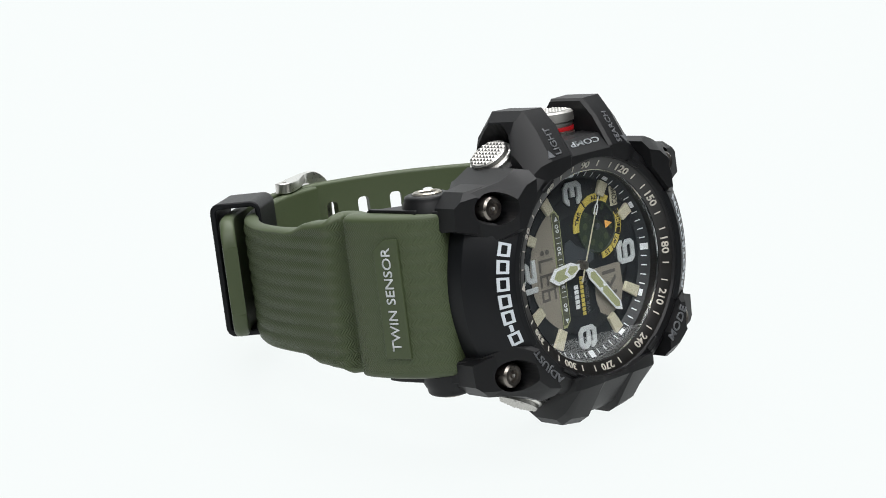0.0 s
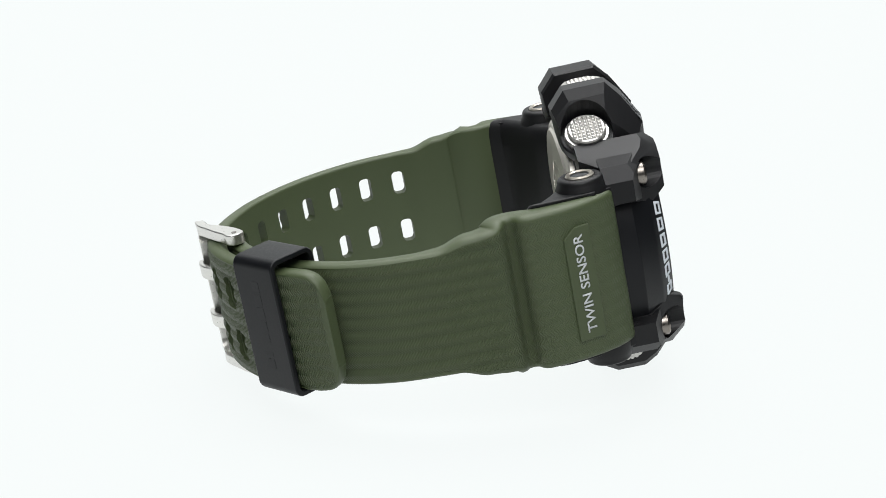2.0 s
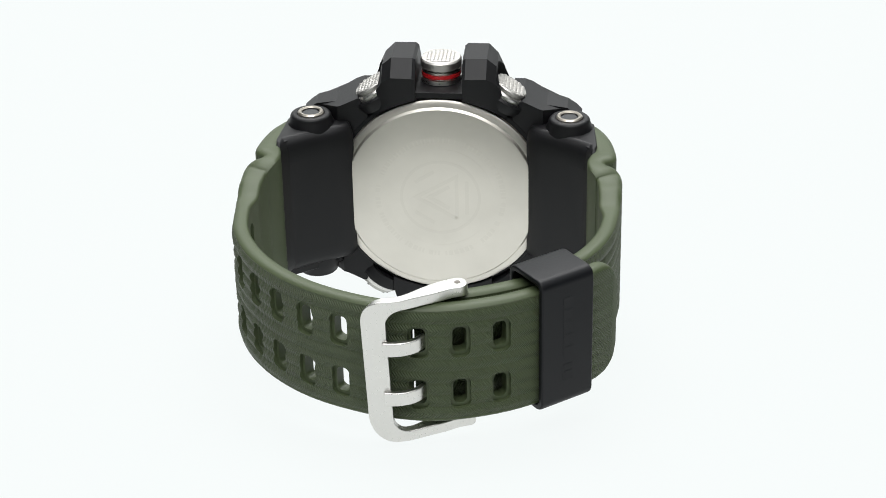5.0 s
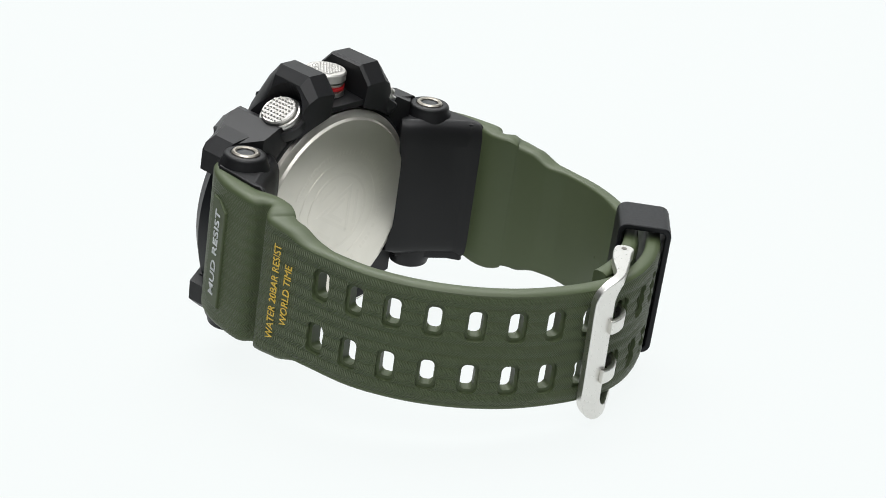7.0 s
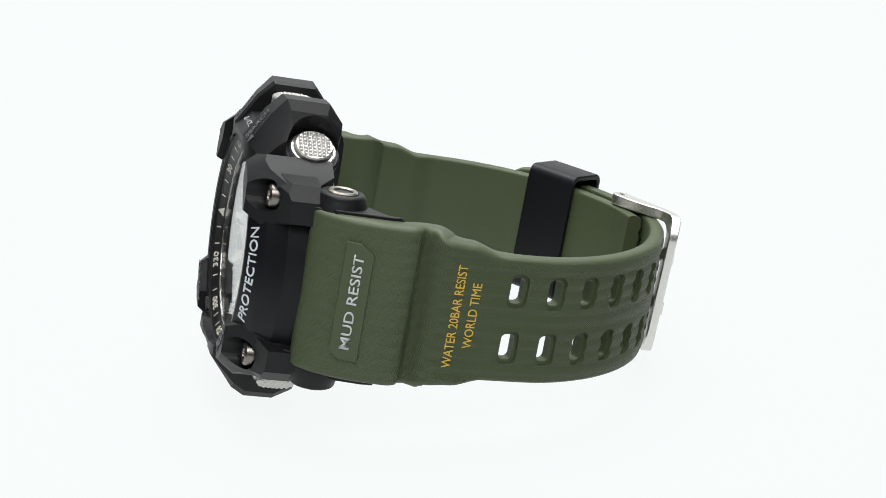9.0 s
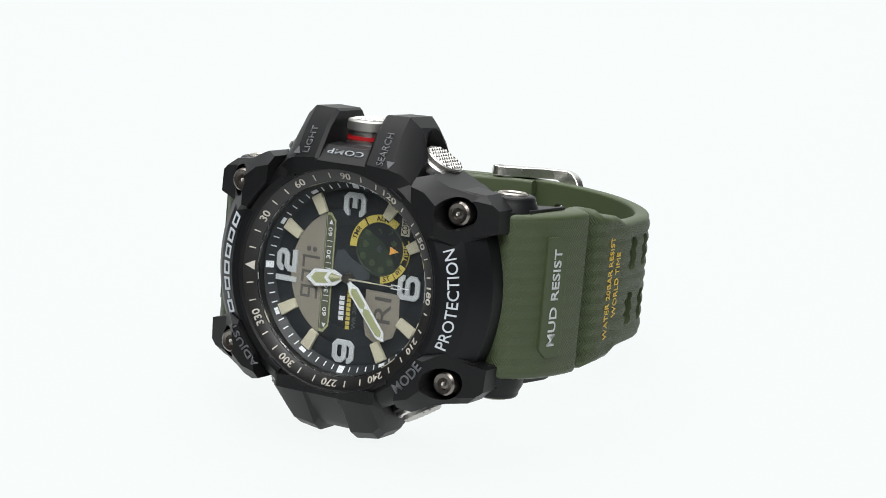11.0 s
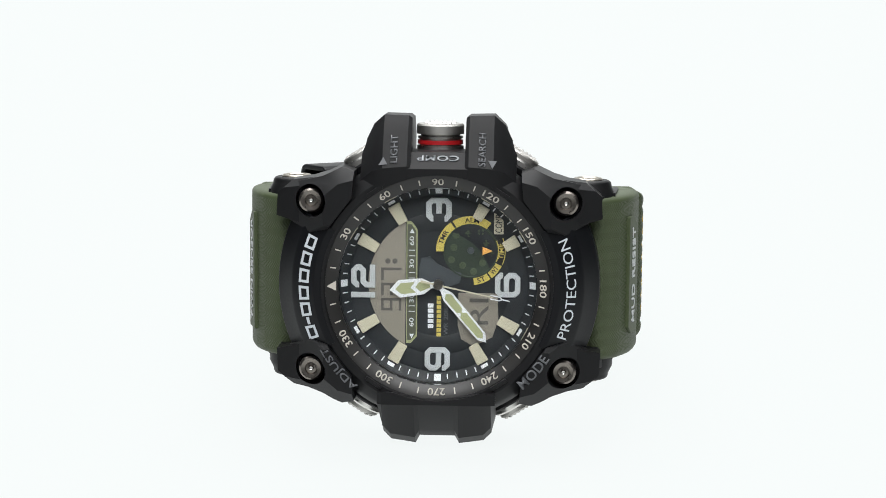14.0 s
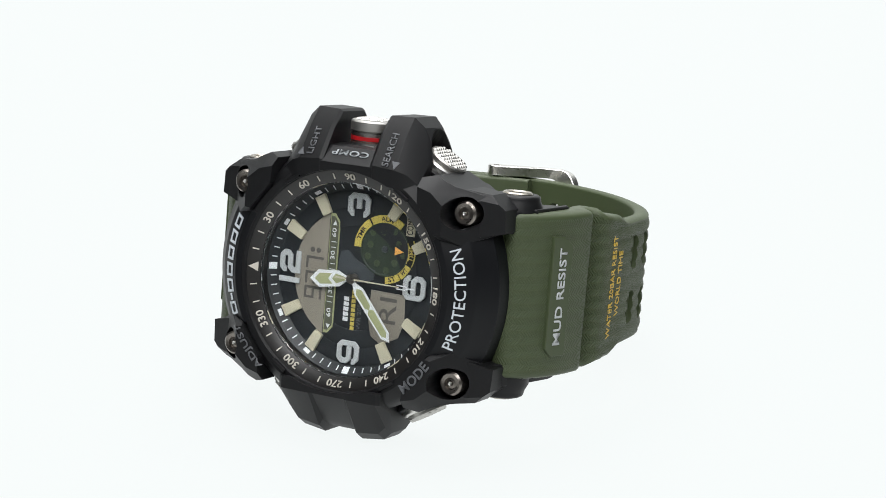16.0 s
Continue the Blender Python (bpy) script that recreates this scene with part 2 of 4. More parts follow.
class Strap:
    """A strap as a band on a line of (u, w), with a width, a thickness and ribs along it."""

    def __init__(self, line, side, count, half, thick, rib):
        self.path = spline(line, count)
        self.length = self.path[-1][1]
        self.side, self.half, self.thick, self.rib = side, half, thick, rib

    def at(self, s):
        """Place on the outer face, the way along and the way out, in the u-w plane."""
        i = min(max(int(s / self.length * (len(self.path) - 1)), 0), len(self.path) - 2)
        (a, sa), (b, sb) = self.path[i], self.path[i + 1]
        along = (b - a).normalized()
        out = Vector((-along.y, along.x)) * self.side
        return a.lerp(b, (s - sa) / (sb - sa)), along, out

    def where(self, w_or_u, axis_index, near):
        return min((abs(q[axis_index] - w_or_u) + 0.02 * abs(s - near), s) for q, s in self.path)[1]

    def mesh(self, rows=72, round_end=0.0):
        bm = bmesh.new()
        uv = bm.loops.layers.uv.new("UVMap")
        outer, inner, coords = [], [], {}
        last = len(self.path) - 1
        for k, (q, s) in enumerate(self.path):
            _, along, out = self.at(s)
            w = min(6, k, last - k)
            near = [self.path[i][0] for i in range(k - w, k + w + 1)]
            q_in = sum(near, Vector((0, 0))) / len(near)
            out_in = out
            if w:
                d = (near[-1] - near[0]).normalized()
                out_in = Vector((-d.y, d.x)) * self.side
            hw = self.half(s)
            if round_end:
                d = self.length - s
                if d < round_end:
                    hw = hw - round_end + math.sqrt(max(0.0, round_end ** 2 - (round_end - d) ** 2)) * 0.98 + 0.02
            ro, ri = [], []
            for j in range(rows + 1):
                x = -1 + 2 * j / rows
                x = math.copysign(abs(x) ** 0.9, x)
                v = hw * x
                d = hw - abs(v)
                edge = 0.0
                if d < 1.1:
                    edge = 1.1 - math.sqrt(max(0, 1.1 ** 2 - (1.1 - d) ** 2))
                o = -edge + (self.rib(s, v) if d > 0.8 else 0)
                po = q + out * o
                e2 = 0.5 - math.sqrt(max(0, 0.25 - (0.5 - d) ** 2)) if d < 0.5 else 0
                pi_ = q_in - out_in * (self.thick(s) - e2)
                a, b = bm.verts.new((po.x, mid(s) + v, po.y)), bm.verts.new((pi_.x, mid(s) + v, pi_.y))
                coords[a] = coords[b] = (s, v)
                ro.append(a)
                ri.append(b)
            outer.append(ro)
            inner.append(ri)
        for k in range(len(outer) - 1):
            for j in range(rows):
                bm.faces.new((outer[k][j], outer[k + 1][j], outer[k + 1][j + 1], outer[k][j + 1]))
                bm.faces.new((inner[k][j], inner[k][j + 1], inner[k + 1][j + 1], inner[k + 1][j]))
            for j in (0, rows):
                bm.faces.new((outer[k][j], inner[k][j], inner[k + 1][j], outer[k + 1][j]))
        for k in (0, -1):
            for j in range(rows):
                bm.faces.new((outer[k][j], outer[k][j + 1], inner[k][j + 1], inner[k][j]))
        for f in bm.faces:
            f.material_index = 1
            for lo in f.loops:
                lo[uv].uv = coords[lo.vert]
        for k in range(len(outer) - 1):
            for j in range(3, rows - 3):
                face = bm.faces.get((outer[k][j], outer[k + 1][j], outer[k + 1][j + 1], outer[k][j + 1]))
                face.material_index = 0 if not round_end or self.path[k][1] < self.length - 1.6 else 1
        return bm

    def on_face(self, s, v, lift=0.0, flip=False):
        """A frame on the outer face: x along v, z outwards."""
        q, along, out = self.at(s)
        z = Vector((out.x, 0, out.y))
        x = Vector((0, 1, 0))
        y = z.cross(x)
        m = Matrix((x, y, z)).transposed().to_4x4()
        m.translation = Vector((q.x, mid(s) + v, q.y)) + z * lift
        return m


def slot(bm, m, length, width, z0, z1, n=5, r=None):
    """A rounded slot's body in frame m, its length along x."""
    r = min(length, width) / 2 - 0.01 if r is None else r
    pts = []
    for cx, cy, a0 in ((1, 1, 0), (-1, 1, 90), (-1, -1, 180), (1, -1, 270)):
        for i in range(n + 1):
            a = radians(a0 + 90 * i / n)
            pts.append((cx * (length / 2 - r) + r * math.cos(a), cy * (width / 2 - r) + r * math.sin(a)))
    prism(bm, pts, z0, z1, m)


def open_dial(ob):
    """Keeps a bezel piece clear of the round opening over the dial."""
    b = bmesh.new()
    turned(b, [(0, -1.5), (18.9, -1.5), (18.9, 12), (0, 12)], n=96)
    cut(ob, b)


def soften(ob, width):
    """Rounds a part's edges after it has been cut."""
    mod = ob.modifiers.new("bevel", "BEVEL")
    mod.width, mod.segments, mod.limit_method, mod.angle_limit, mod.harden_normals = width * MM, 3, "ANGLE", radians(22), True


def cut(ob, cutter_bm):
    """Cuts a closed body, in millimetres, out of a part."""
    bmesh.ops.recalc_face_normals(cutter_bm, faces=cutter_bm.faces)
    bmesh.ops.scale(cutter_bm, vec=(MM, MM, MM), verts=cutter_bm.verts)
    me = bpy.data.meshes.new("cutter")
    cutter_bm.to_mesh(me)
    cutter_bm.free()
    tool = new("cutter", me)
    tool.matrix_world = ob.matrix_world
    tool.parent, tool.matrix_basis = ob.parent, ob.matrix_basis
    mod = ob.modifiers.new("cut", "BOOLEAN")
    mod.operation, mod.solver, mod.object = "DIFFERENCE", "EXACT", tool
    bpy.context.view_layer.update()
    done = bpy.data.meshes.new_from_object(ob.evaluated_get(bpy.context.evaluated_depsgraph_get()))
    done.name = ob.name
    ob.modifiers.remove(mod)
    old = ob.data
    ob.data = done
    bpy.data.objects.remove(tool)
    bpy.data.meshes.remove(me)
    bpy.data.meshes.remove(old)


# ---- case ----
def case():
    bm = bmesh.new()
    turned(bm, [(0, -9.2), (21.2, -9.2), (21.9, -8.4), (22.0, -6), (21.2, 0), (20.5, 2), (19.7, 2), (19.7, -2.3), (0, -2.3)], n=64)
    part("case_body", bm, BLACK, bevel=0.3)
    # bezel ring round the glass
    bm = bmesh.new()
    turned(bm, [(18.75, 1.5), (18.75, 3.75), (19.05, 4.12), (20.2, 4.25), (21.8, 3.3), (22.9, 1.4), (22.9, -3), (20, -3)], n=96)
    part("bezel", bm, BLACK)
    # plates over the strap ends
    for name, mid, label in (("bezel_plate", 0, "black plate with raised pale brand marks"), ("bezel_plate", 180, "black plate with raised pale lettering")):
        bm = bmesh.new()
        rings = []
        for i in range(25):
            a = mid - 29 + 58 * i / 24
            rings.append([clock(a, 19.4, -2), clock(a, 27.4, -5), clock(a, 27.2, -1.6), clock(a, 25.4, 0.5), clock(a, 24.7, 1.55), clock(a, 24.3, 2.05), clock(a, 20.6, 4.36), clock(a, 19.4, 4.28)])
        plate = part("bezel_plate", loft(bm, rings), SATIN, None, label, bevel=0.15)
        if mid:
            bent_word("lettering", "PROTECTION", 180, 22.4, 3.24, 17.0, 1.65, BRIGHT, plate, True, 0.61, 0.0)
        else:
            # brand marks as plain blocks
            for k, wd in enumerate((2.0, 0.9, 2.0, 2.0, 2.0, 2.0, 2.0)):
                x = (-8.0, -6.0, -4.0, -1.2, 1.7, 4.6, 7.5)[k]
                b2 = bmesh.new()
                h = 0.4 if k == 1 else 1.8
                t = 0.42
                if k == 1:
                    prism(b2, [(x - .6, -.25), (x + .6, -.25), (x + .6, .25), (x - .6, .25)], 0, .14)
                else:
                    prism(b2, [(x - 1.15, -h / 2), (x + 1.15, -h / 2), (x + 1.15, -h / 2 + t), (x - 1.15, -h / 2 + t)], 0, .14)
                    prism(b2, [(x - 1.15, h / 2 - t), (x + 1.15, h / 2 - t), (x + 1.15, h / 2), (x - 1.15, h / 2)], 0, .14)
                    prism(b2, [(x + 1.15 - t, -h / 2 + t), (x + 1.15, -h / 2 + t), (x + 1.15, h / 2 - t), (x + 1.15 - t, h / 2 - t)], 0, .14)
                    prism(b2, [(x - 1.15, -h / 2 + t), (x - 1.15 + t, -h / 2 + t), (x - 1.15 + t, h / 2 - t), (x - 1.15, h / 2 - t)], 0, .14)
                part("brand_mark", bent(b2, 0, 22.4, 3.24, False, 0.61), BRIGHT, plate, smooth=False)
    # small square tabs round the opening
    for phi in (57, 123, 237, 303):
        bm = bmesh.new()
        prism(bm, [(-1.55, -0.32), (1.55, -0.32), (1.55, 0.32), (-1.55, 0.32)], 0, 0.9)
        part("bezel_tab", bent(bm, phi, 19.3, 3.7), BLACK, None, bevel=0.1)
    # steel back with a stepped, polished rim
    bm = bmesh.new()
    turned(bm, [(0, -11.05), (8, -11.05), (18.2, -11.03), (18.7, -10.95), (19.1, -10.5), (20.0, -10.35), (20.45, -10.0), (20.55, -8.8), (0, -8.8)], n=96)
    back = part("case_back", bm, SATINSTEEL, None, "satin steel case back with worn engraving")
    bm = bmesh.new()
    turned(bm, [(10.4, -11.04), (10.5, -11.04), (10.5, -11.07), (10.4, -11.07)], n=72)
    part("engraved_ring", bm, SATINSTEEL, back)
    bm = bmesh.new()
    rnd = random.Random(4)
    phi = 0.0
    while phi < 356:
        wide = rnd.uniform(1.5, 4.0)
        if rnd.random() < 0.85:
            loft(bm, [[clock(phi, 11.9, h), clock(phi + wide, 11.9, h), clock(phi + wide, 12.9, h), clock(phi, 12.9, h)] for h in (-11.02, -11.062)])
        phi += wide + 1.4
    part("engraving", bm, WORNSTEEL, back, "faint worn engraving", smooth=False)
    # worn emblem: a ring round plain angular bars
    bm = bmesh.new()
    turned(bm, [(7.4, -11.04), (8.0, -11.04), (8.0, -11.075), (7.4, -11.075)], n=72)
    part("emblem_ring", bm, WORNSTEEL, back)
    facing = Matrix.Translation((0, 0, -11.04)) @ Matrix(((0, 1, 0, 0), (1, 0, 0, 0), (0, 0, -1, 0), (0, 0, 0, 1)))
    for path in ([(-4.6, -3.2), (0, 4.8), (4.6, -3.2), (-4.6, -3.2)], [(-2.4, -1.8), (0, 2.2), (2.4, -1.8)], [(-5.6, 1.2), (-3.2, 5.0)], [(5.6, 1.2), (3.2, 5.0)], [(-3.6, -5.2), (3.6, -5.2)]):
        bm = bmesh.new()
        stroke(bm, path, 0.75, 0.035, facing)
        part("emblem_bar", bm, WORNSTEEL, back, smooth=False)


def slice_off(bm, place, normal):
    """Cuts a convex body with a plane and closes it."""
    r = bmesh.ops.bisect_plane(bm, geom=bm.verts[:] + bm.edges[:] + bm.faces[:], plane_co=place, plane_no=normal, clear_outer=True)
    edges = [e for e in r["geom_cut"] if isinstance(e, bmesh.types.BMEdge)]
    bmesh.ops.edgenet_fill(bm, edges=edges)


def corner(su, sv):
    """One of the four corners: a ridge beside the glass that slopes to a lower ledge, with a bolt in a round pocket."""
    bm = bmesh.new()
    prism(bm, [(su * a, sv * b) for a, b in [(14.2, 15.0), (18.3, 9.7), (21.3, 9.0), (25.2, 10.6), (25.2, 16.9), (19.3, 18.4), (16.0, 20.0), (13.9, 19.4)]], -9.0, 9.0)
    slice_off(bm, (0, 0, 5.5), (0, 0, 1))
    slice_off(bm, (su * 18.9, 0, 5.5), (su * 0.72, 0, 0.69))
    slice_off(bm, (su * 16.6, sv * 18.7, 3.8), (su * 0.2, sv * 0.75, 0.62))
    slice_off(bm, (su * 20.6, sv * 17.2, 2.3), (su * 0.5, sv * 0.6, 0.62))
    slice_off(bm, (su * 20.0, sv * 9.7, 4.2), (su * 0.1, sv * -0.8, 0.55))
    slice_off(bm, (su * 20.0, 0, -9.0), (su * 0.65, 0, -0.76))
    ridge = part("bolt_block", bm, BLACK)
    bm = bmesh.new()
    prism(bm, [(su * a, sv * b) for a, b in [(18.6, 10.4), (23.6, 10.4), (27.5, 11.4), (27.3, 15.2), (24.6, 17.5), (19.0, 18.3)]], -6.0, 5.0)
    slice_off(bm, (su * 23.0, 0, 0.9), (su * 0.38, 0, 0.92))
    slice_off(bm, (su * 25.2, sv * 16.6, -0.4), (su * 0.35, sv * 0.7, 0.6))
    ledge = part("bolt_ledge", bm, BLACK)
    for ob in (ridge, ledge):
        cb = bmesh.new()
        turned(cb, [(0, -1.0), (2.75, -1.0), (2.75, 9), (0, 9)], Matrix.Translation((su * 21.3, sv * 14.25, 0)), n=32)
        cut(ob, cb)
        open_dial(ob)
        mod = ob.modifiers.new("bevel", "BEVEL")
        mod.width, mod.segments, mod.limit_method, mod.angle_limit, mod.harden_normals = 0.5 * MM, 3, "ANGLE", radians(22), True
    bm = bmesh.new()
    turned(bm, [(0, 1.75), (0.35, 1.75), (0.45, 1.5), (0.9, 1.45), (1.05, 1.85), (1.7, 1.95), (2.05, 1.6), (2.1, 1.2), (2.1, -1.2), (0, -1.2)], Matrix.Translation((su * 21.3, sv * 14.25, 0.2)), n=36)
    bolt = part("bolt", bm, GUN, None, "dark gunmetal bolt with a turned head")
    bm = bmesh.new()
    turned(bm, [(0, 1.75), (0.3, 1.95), (0.3, 1.5), (0, 1.5)], Matrix.Translation((su * 21.3, sv * 14.25, 0.2)), n=16)
    part("bolt_centre", bm, STEEL, bolt)


def guard(su):
    """Arched guard beside the round push buttons at 2 and 4 o'clock."""
    def ring(u, rows):
        return [Vector((su * u, v, w)) for v, w in rows]
    bm = bmesh.new()
    sec = [
        ring(4.5, [(17.5, 4.6), (20.2, 4.9), (25.4, 1.7), (28.1, -0.9), (28.0, -8.2), (24.9, -11.0), (20.5, -10.6)]),
        ring(5.1, [(17.5, 4.9), (20.4, 5.2), (25.7, 2.0), (28.5, -0.6), (28.4, -8.4), (25.2, -11.2), (20.4, -10.8)]),
        ring(9.2, [(17.0, 4.7), (20.0, 4.8), (25.5, 1.6), (28.6, -0.9), (28.5, -8.5), (25.3, -11.2), (19.0, -10.8)]),
        ring(11.0, [(16.5, 4.2), (19.4, 3.9), (24.4, 0.7), (27.0, -1.5), (26.8, -8.0), (24.2, -10.9), (18.1, -10.6)]),
        ring(13.0, [(15.5, 3.6), (17.8, 3.0), (21.0, 0.1), (22.8, -2.2), (22.6, -7.0), (20.8, -10.0), (17.0, -9.8)]),
    ]
    loft(bm, sec)
    ob = part("button_guard", bm, BLACK)
    cb = bmesh.new()
    way = (su * 0.53, 0.85, 0)
    turned(cb, [(0, 1.3), (4.7, 1.3), (4.7, 14), (0, 14)], axis((su * 12.0, 19.2, -5.9), way), n=40)
    cut(ob, cb)
    open_dial(ob)
    mod = ob.modifiers.new("bevel", "BEVEL")
    mod.width, mod.segments, mod.limit_method, mod.angle_limit, mod.harden_normals = 0.75 * MM, 3, "ANGLE", radians(22), True
    word = "LIGHT" if su < 0 else "SEARCH"
    # lettering on the sloping front face
    for bm2 in (letters(word, 5.2 if su < 0 else 6.2, 1.25, 0.12, 0.008),):
        x = Vector((0, 0.852, -0.523)).normalized()
        out = x.cross(Vector((-0.985, 0, 0.15 * su))).normalized()
        m = Matrix((x, out.cross(x), out)).transposed().to_4x4()
        m.translation = Vector((su * 7.3, 23.1, 3.26)) + out * 0.03
        bmesh.ops.transform(bm2, matrix=m, verts=bm2.verts)
        part("lettering", bm2, GREYPRINT, ob, smooth=False)
    bm2 = bmesh.new()
    k = 1 if su < 0 else -1
    prism(bm2, [(0.75 * k, 0), (-0.65 * k, 0.72), (-0.65 * k, -0.72)], 0, 0.1, m @ Matrix.Translation((-2.2 if su < 0 else -2.6, 1.75 if su < 0 else -1.75, 0.0)))
    part("arrow_mark", bm2, GREYPRINT, ob, smooth=False)


def side_button(su, sv):
    """Round steel push button with a knurled face."""
    m = axis((su * 12.0, sv * 19.2, -5.9), (su * 0.53, sv * 0.85, 0))
    bm = bmesh.new()
    turned(bm, [(0, -0.8), (4.1, -0.8), (4.1, 2.2), (3.9, 2.5), (3.55, 2.55), (3.5, 2.0), (0, 2.0)], m, n=40)
    ob = part("push_button", bm, STEEL, None, "round steel push button with knurled face")
    bm = bmesh.new()
    turned(bm, [(0, -0.9), (4.5, -0.9), (4.9, 0.2), (4.9, 1.2), (4.6, 1.5), (0, 1.5)], m, n=40)
    part("button_collar", bm, BLACK, ob)
    bm = bmesh.new()
    turned(bm, [(0, 1.9), (3.45, 1.9), (3.45, 3.2), (3.2, 3.45), (0, 3.45)], m, n=40)
    made = []
    step = 0.8
    for i in range(-4, 5):
        for j in range(-4, 5):
            x, y = i * step, j * step
            if x * x + y * y < 2.9 ** 2:
                q = [bm.verts.new((x + a * step / 2, y + b * step / 2, 3.44)) for a, b in ((1, 1), (-1, 1), (-1, -1), (1, -1))]
                t = [bm.verts.new((x + a * step / 7, y + b * step / 7, 3.7)) for a, b in ((1, 1), (-1, 1), (-1, -1), (1, -1))]
                bm.faces.new(t)
                for a in range(4):
                    bm.faces.new((q[a], q[(a + 1) % 4], t[(a + 1) % 4], t[a]))
                made += q + t
    bmesh.ops.transform(bm, matrix=m, verts=made)
    part("button_cap", bm, CAP, ob, angle=10)


def crown():
    """Compass button at 3 o'clock, steel over a red ring."""
    m = axis((0, 0, -3.9), (0, 1, 0))
    bm = bmesh.new()
    turned(bm, [(0, 20), (3.5, 20), (3.5, 22.3), (3.95, 22.4), (3.95, 23.3), (3.55, 23.4), (3.55, 24.5), (3.8, 24.55), (3.8, 24.9), (3.1, 25.0), (0, 25.0)], m, n=48)
    ob = part("compass_button", bm, STEEL, None, "round steel compass button with a red ring")
    bm = bmesh.new()
    turned(bm, [(3.4, 23.6), (3.85, 23.6), (3.85, 24.25), (3.4, 24.25)], m, n=48)
    part("red_ring", bm, RED, ob)
    bm = bmesh.new()
    turned(bm, [(0, 24.8), (3.3, 24.8), (3.3, 25.2), (4.0, 25.3), (4.0, 26.7), (3.75, 27.0), (0, 27.05)], m, n=48)
    made = []
    for i in range(-4, 5):
        x = i * 0.76
        for j in range(-4, 5):
            y = j * 0.76
            if x * x + y * y < 3.0 ** 2:
                q = [bm.verts.new((x + a * 0.38, y + b * 0.38, 27.08)) for a, b in ((1, 1), (-1, 1), (-1, -1), (1, -1))]
                t = bm.verts.new((x, y, 27.4))
                for a in range(4):
                    bm.faces.new((q[a], q[(a + 1) % 4], t))
                made += q + [t]
    bmesh.ops.transform(bm, matrix=m, verts=made)
    part("button_cap", bm, CAP, ob, angle=10)
    # resin saddle between the guards, with its word
    bm = bmesh.new()
    rings = []
    for u in (-5.0, 5.0):
        rings.append([Vector((u, 17, 4.9)), Vector((u, 20.0, 5.1)), Vector((u, 22.6, 2.7)), Vector((u, 22.9, -1)), Vector((u, 22.0, -10.3)), Vector((u, 20.9, -10.3))])
    saddle = part("saddle", loft(bm, rings), BLACK)
    open_dial(saddle)
    soften(saddle, 0.35)
    bm2 = letters("COMP", 7.0, 1.1, 0.1, 0.01)
    x = Vector((-1, 0, 0))
    y = Vector((0, -0.735, 0.678)).normalized()
    mm = Matrix((x, y, x.cross(y))).transposed().to_4x4()
    mm.translation = (0, 21.65, 3.62)
    bmesh.ops.transform(bm2, matrix=mm, verts=bm2.verts)
    part("lettering", bm2, DIMSILVER, saddle, smooth=False)


def bottom_guard():
    """Notched guard at 9 o'clock on which the watch rests."""
    def ring(u, v_out, top):
        return [Vector((u, -17.5, top)), Vector((u, -19.6, top)), Vector((u, v_out + 1.4, 0.8)), Vector((u, v_out, -1.6)), Vector((u, v_out, -6.8)), Vector((u, min(v_out + 2.0, -21.2), -10.2)), Vector((u, -math.sqrt(436 - u * u), -10.2))]
    bm = bmesh.new()
    secs = [(-9.9, -22.8, 4.8), (-9.2, -25.6, 5.3), (-7.9, -26.9, 5.5), (-3.7, -27.5, 5.5), (-3.0, -26.2, 5.3), (3.0, -26.2, 5.3), (3.7, -27.5, 5.5), (7.9, -26.9, 5.5), (9.2, -25.6, 5.3), (9.9, -22.8, 4.8)]
    loft(bm, [ring(*q) for q in secs])
    g = part("bottom_guard", bm, BLACK)
    open_dial(g)
    soften(g, 0.4)


def lug(su, sv):
    """Resin ear over the strap end with its steel hex pin."""
    bm = bmesh.new()
    m = axis((su * 25.1, 0, -9.7), (0, sv, 0))
    turned(bm, [(0, 12.6), (4.8, 12.6), (4.7, 14.9), (4.1, 16.1), (3.95, 16.9), (3.5, 17.25), (2.65, 17.25), (2.55, 16.75), (0, 16.75)], m, n=36)
    pts = [(su * a, b) for a, b in [(20, -3), (26.5, -3.5), (28.6, -7.0), (29.6, -12.0), (30.6, -17.0), (30.5, -19.2), (29.8, -19.3), (28.2, -17.0), (24.8, -14.7), (21.6, -12.4), (20.0, -10.4)]]
    loft(bm, [[Vector((a, sv * v, b)) for a, b in pts] for v in (11.0, 14.8)])
    part("strap_lug", bm, BLACK, bevel=0.9, segments=3)
    bm = bmesh.new()
    hexa = [(1.75 * math.cos(radians(60 * i)), 1.75 * math.sin(radians(60 * i))) for i in range(6)]
    turned(bm, [(1.7, 16.6), (2.55, 16.6), (2.55, 17.35), (2.3, 17.6), (1.95, 17.6), (1.7, 17.4)], m, n=36)
    pin = part("pin", bm, PIN, None, "steel strap pin with a hex hole, its shade put in as a dark block")
    bm = bmesh.new()
    # a dark block just below the rim stands in for the hex hole's shade
    prism(bm, hexa, 16.7, 17.2, m)
    part("socket_shade", bm, DIAL, pin, smooth=False)


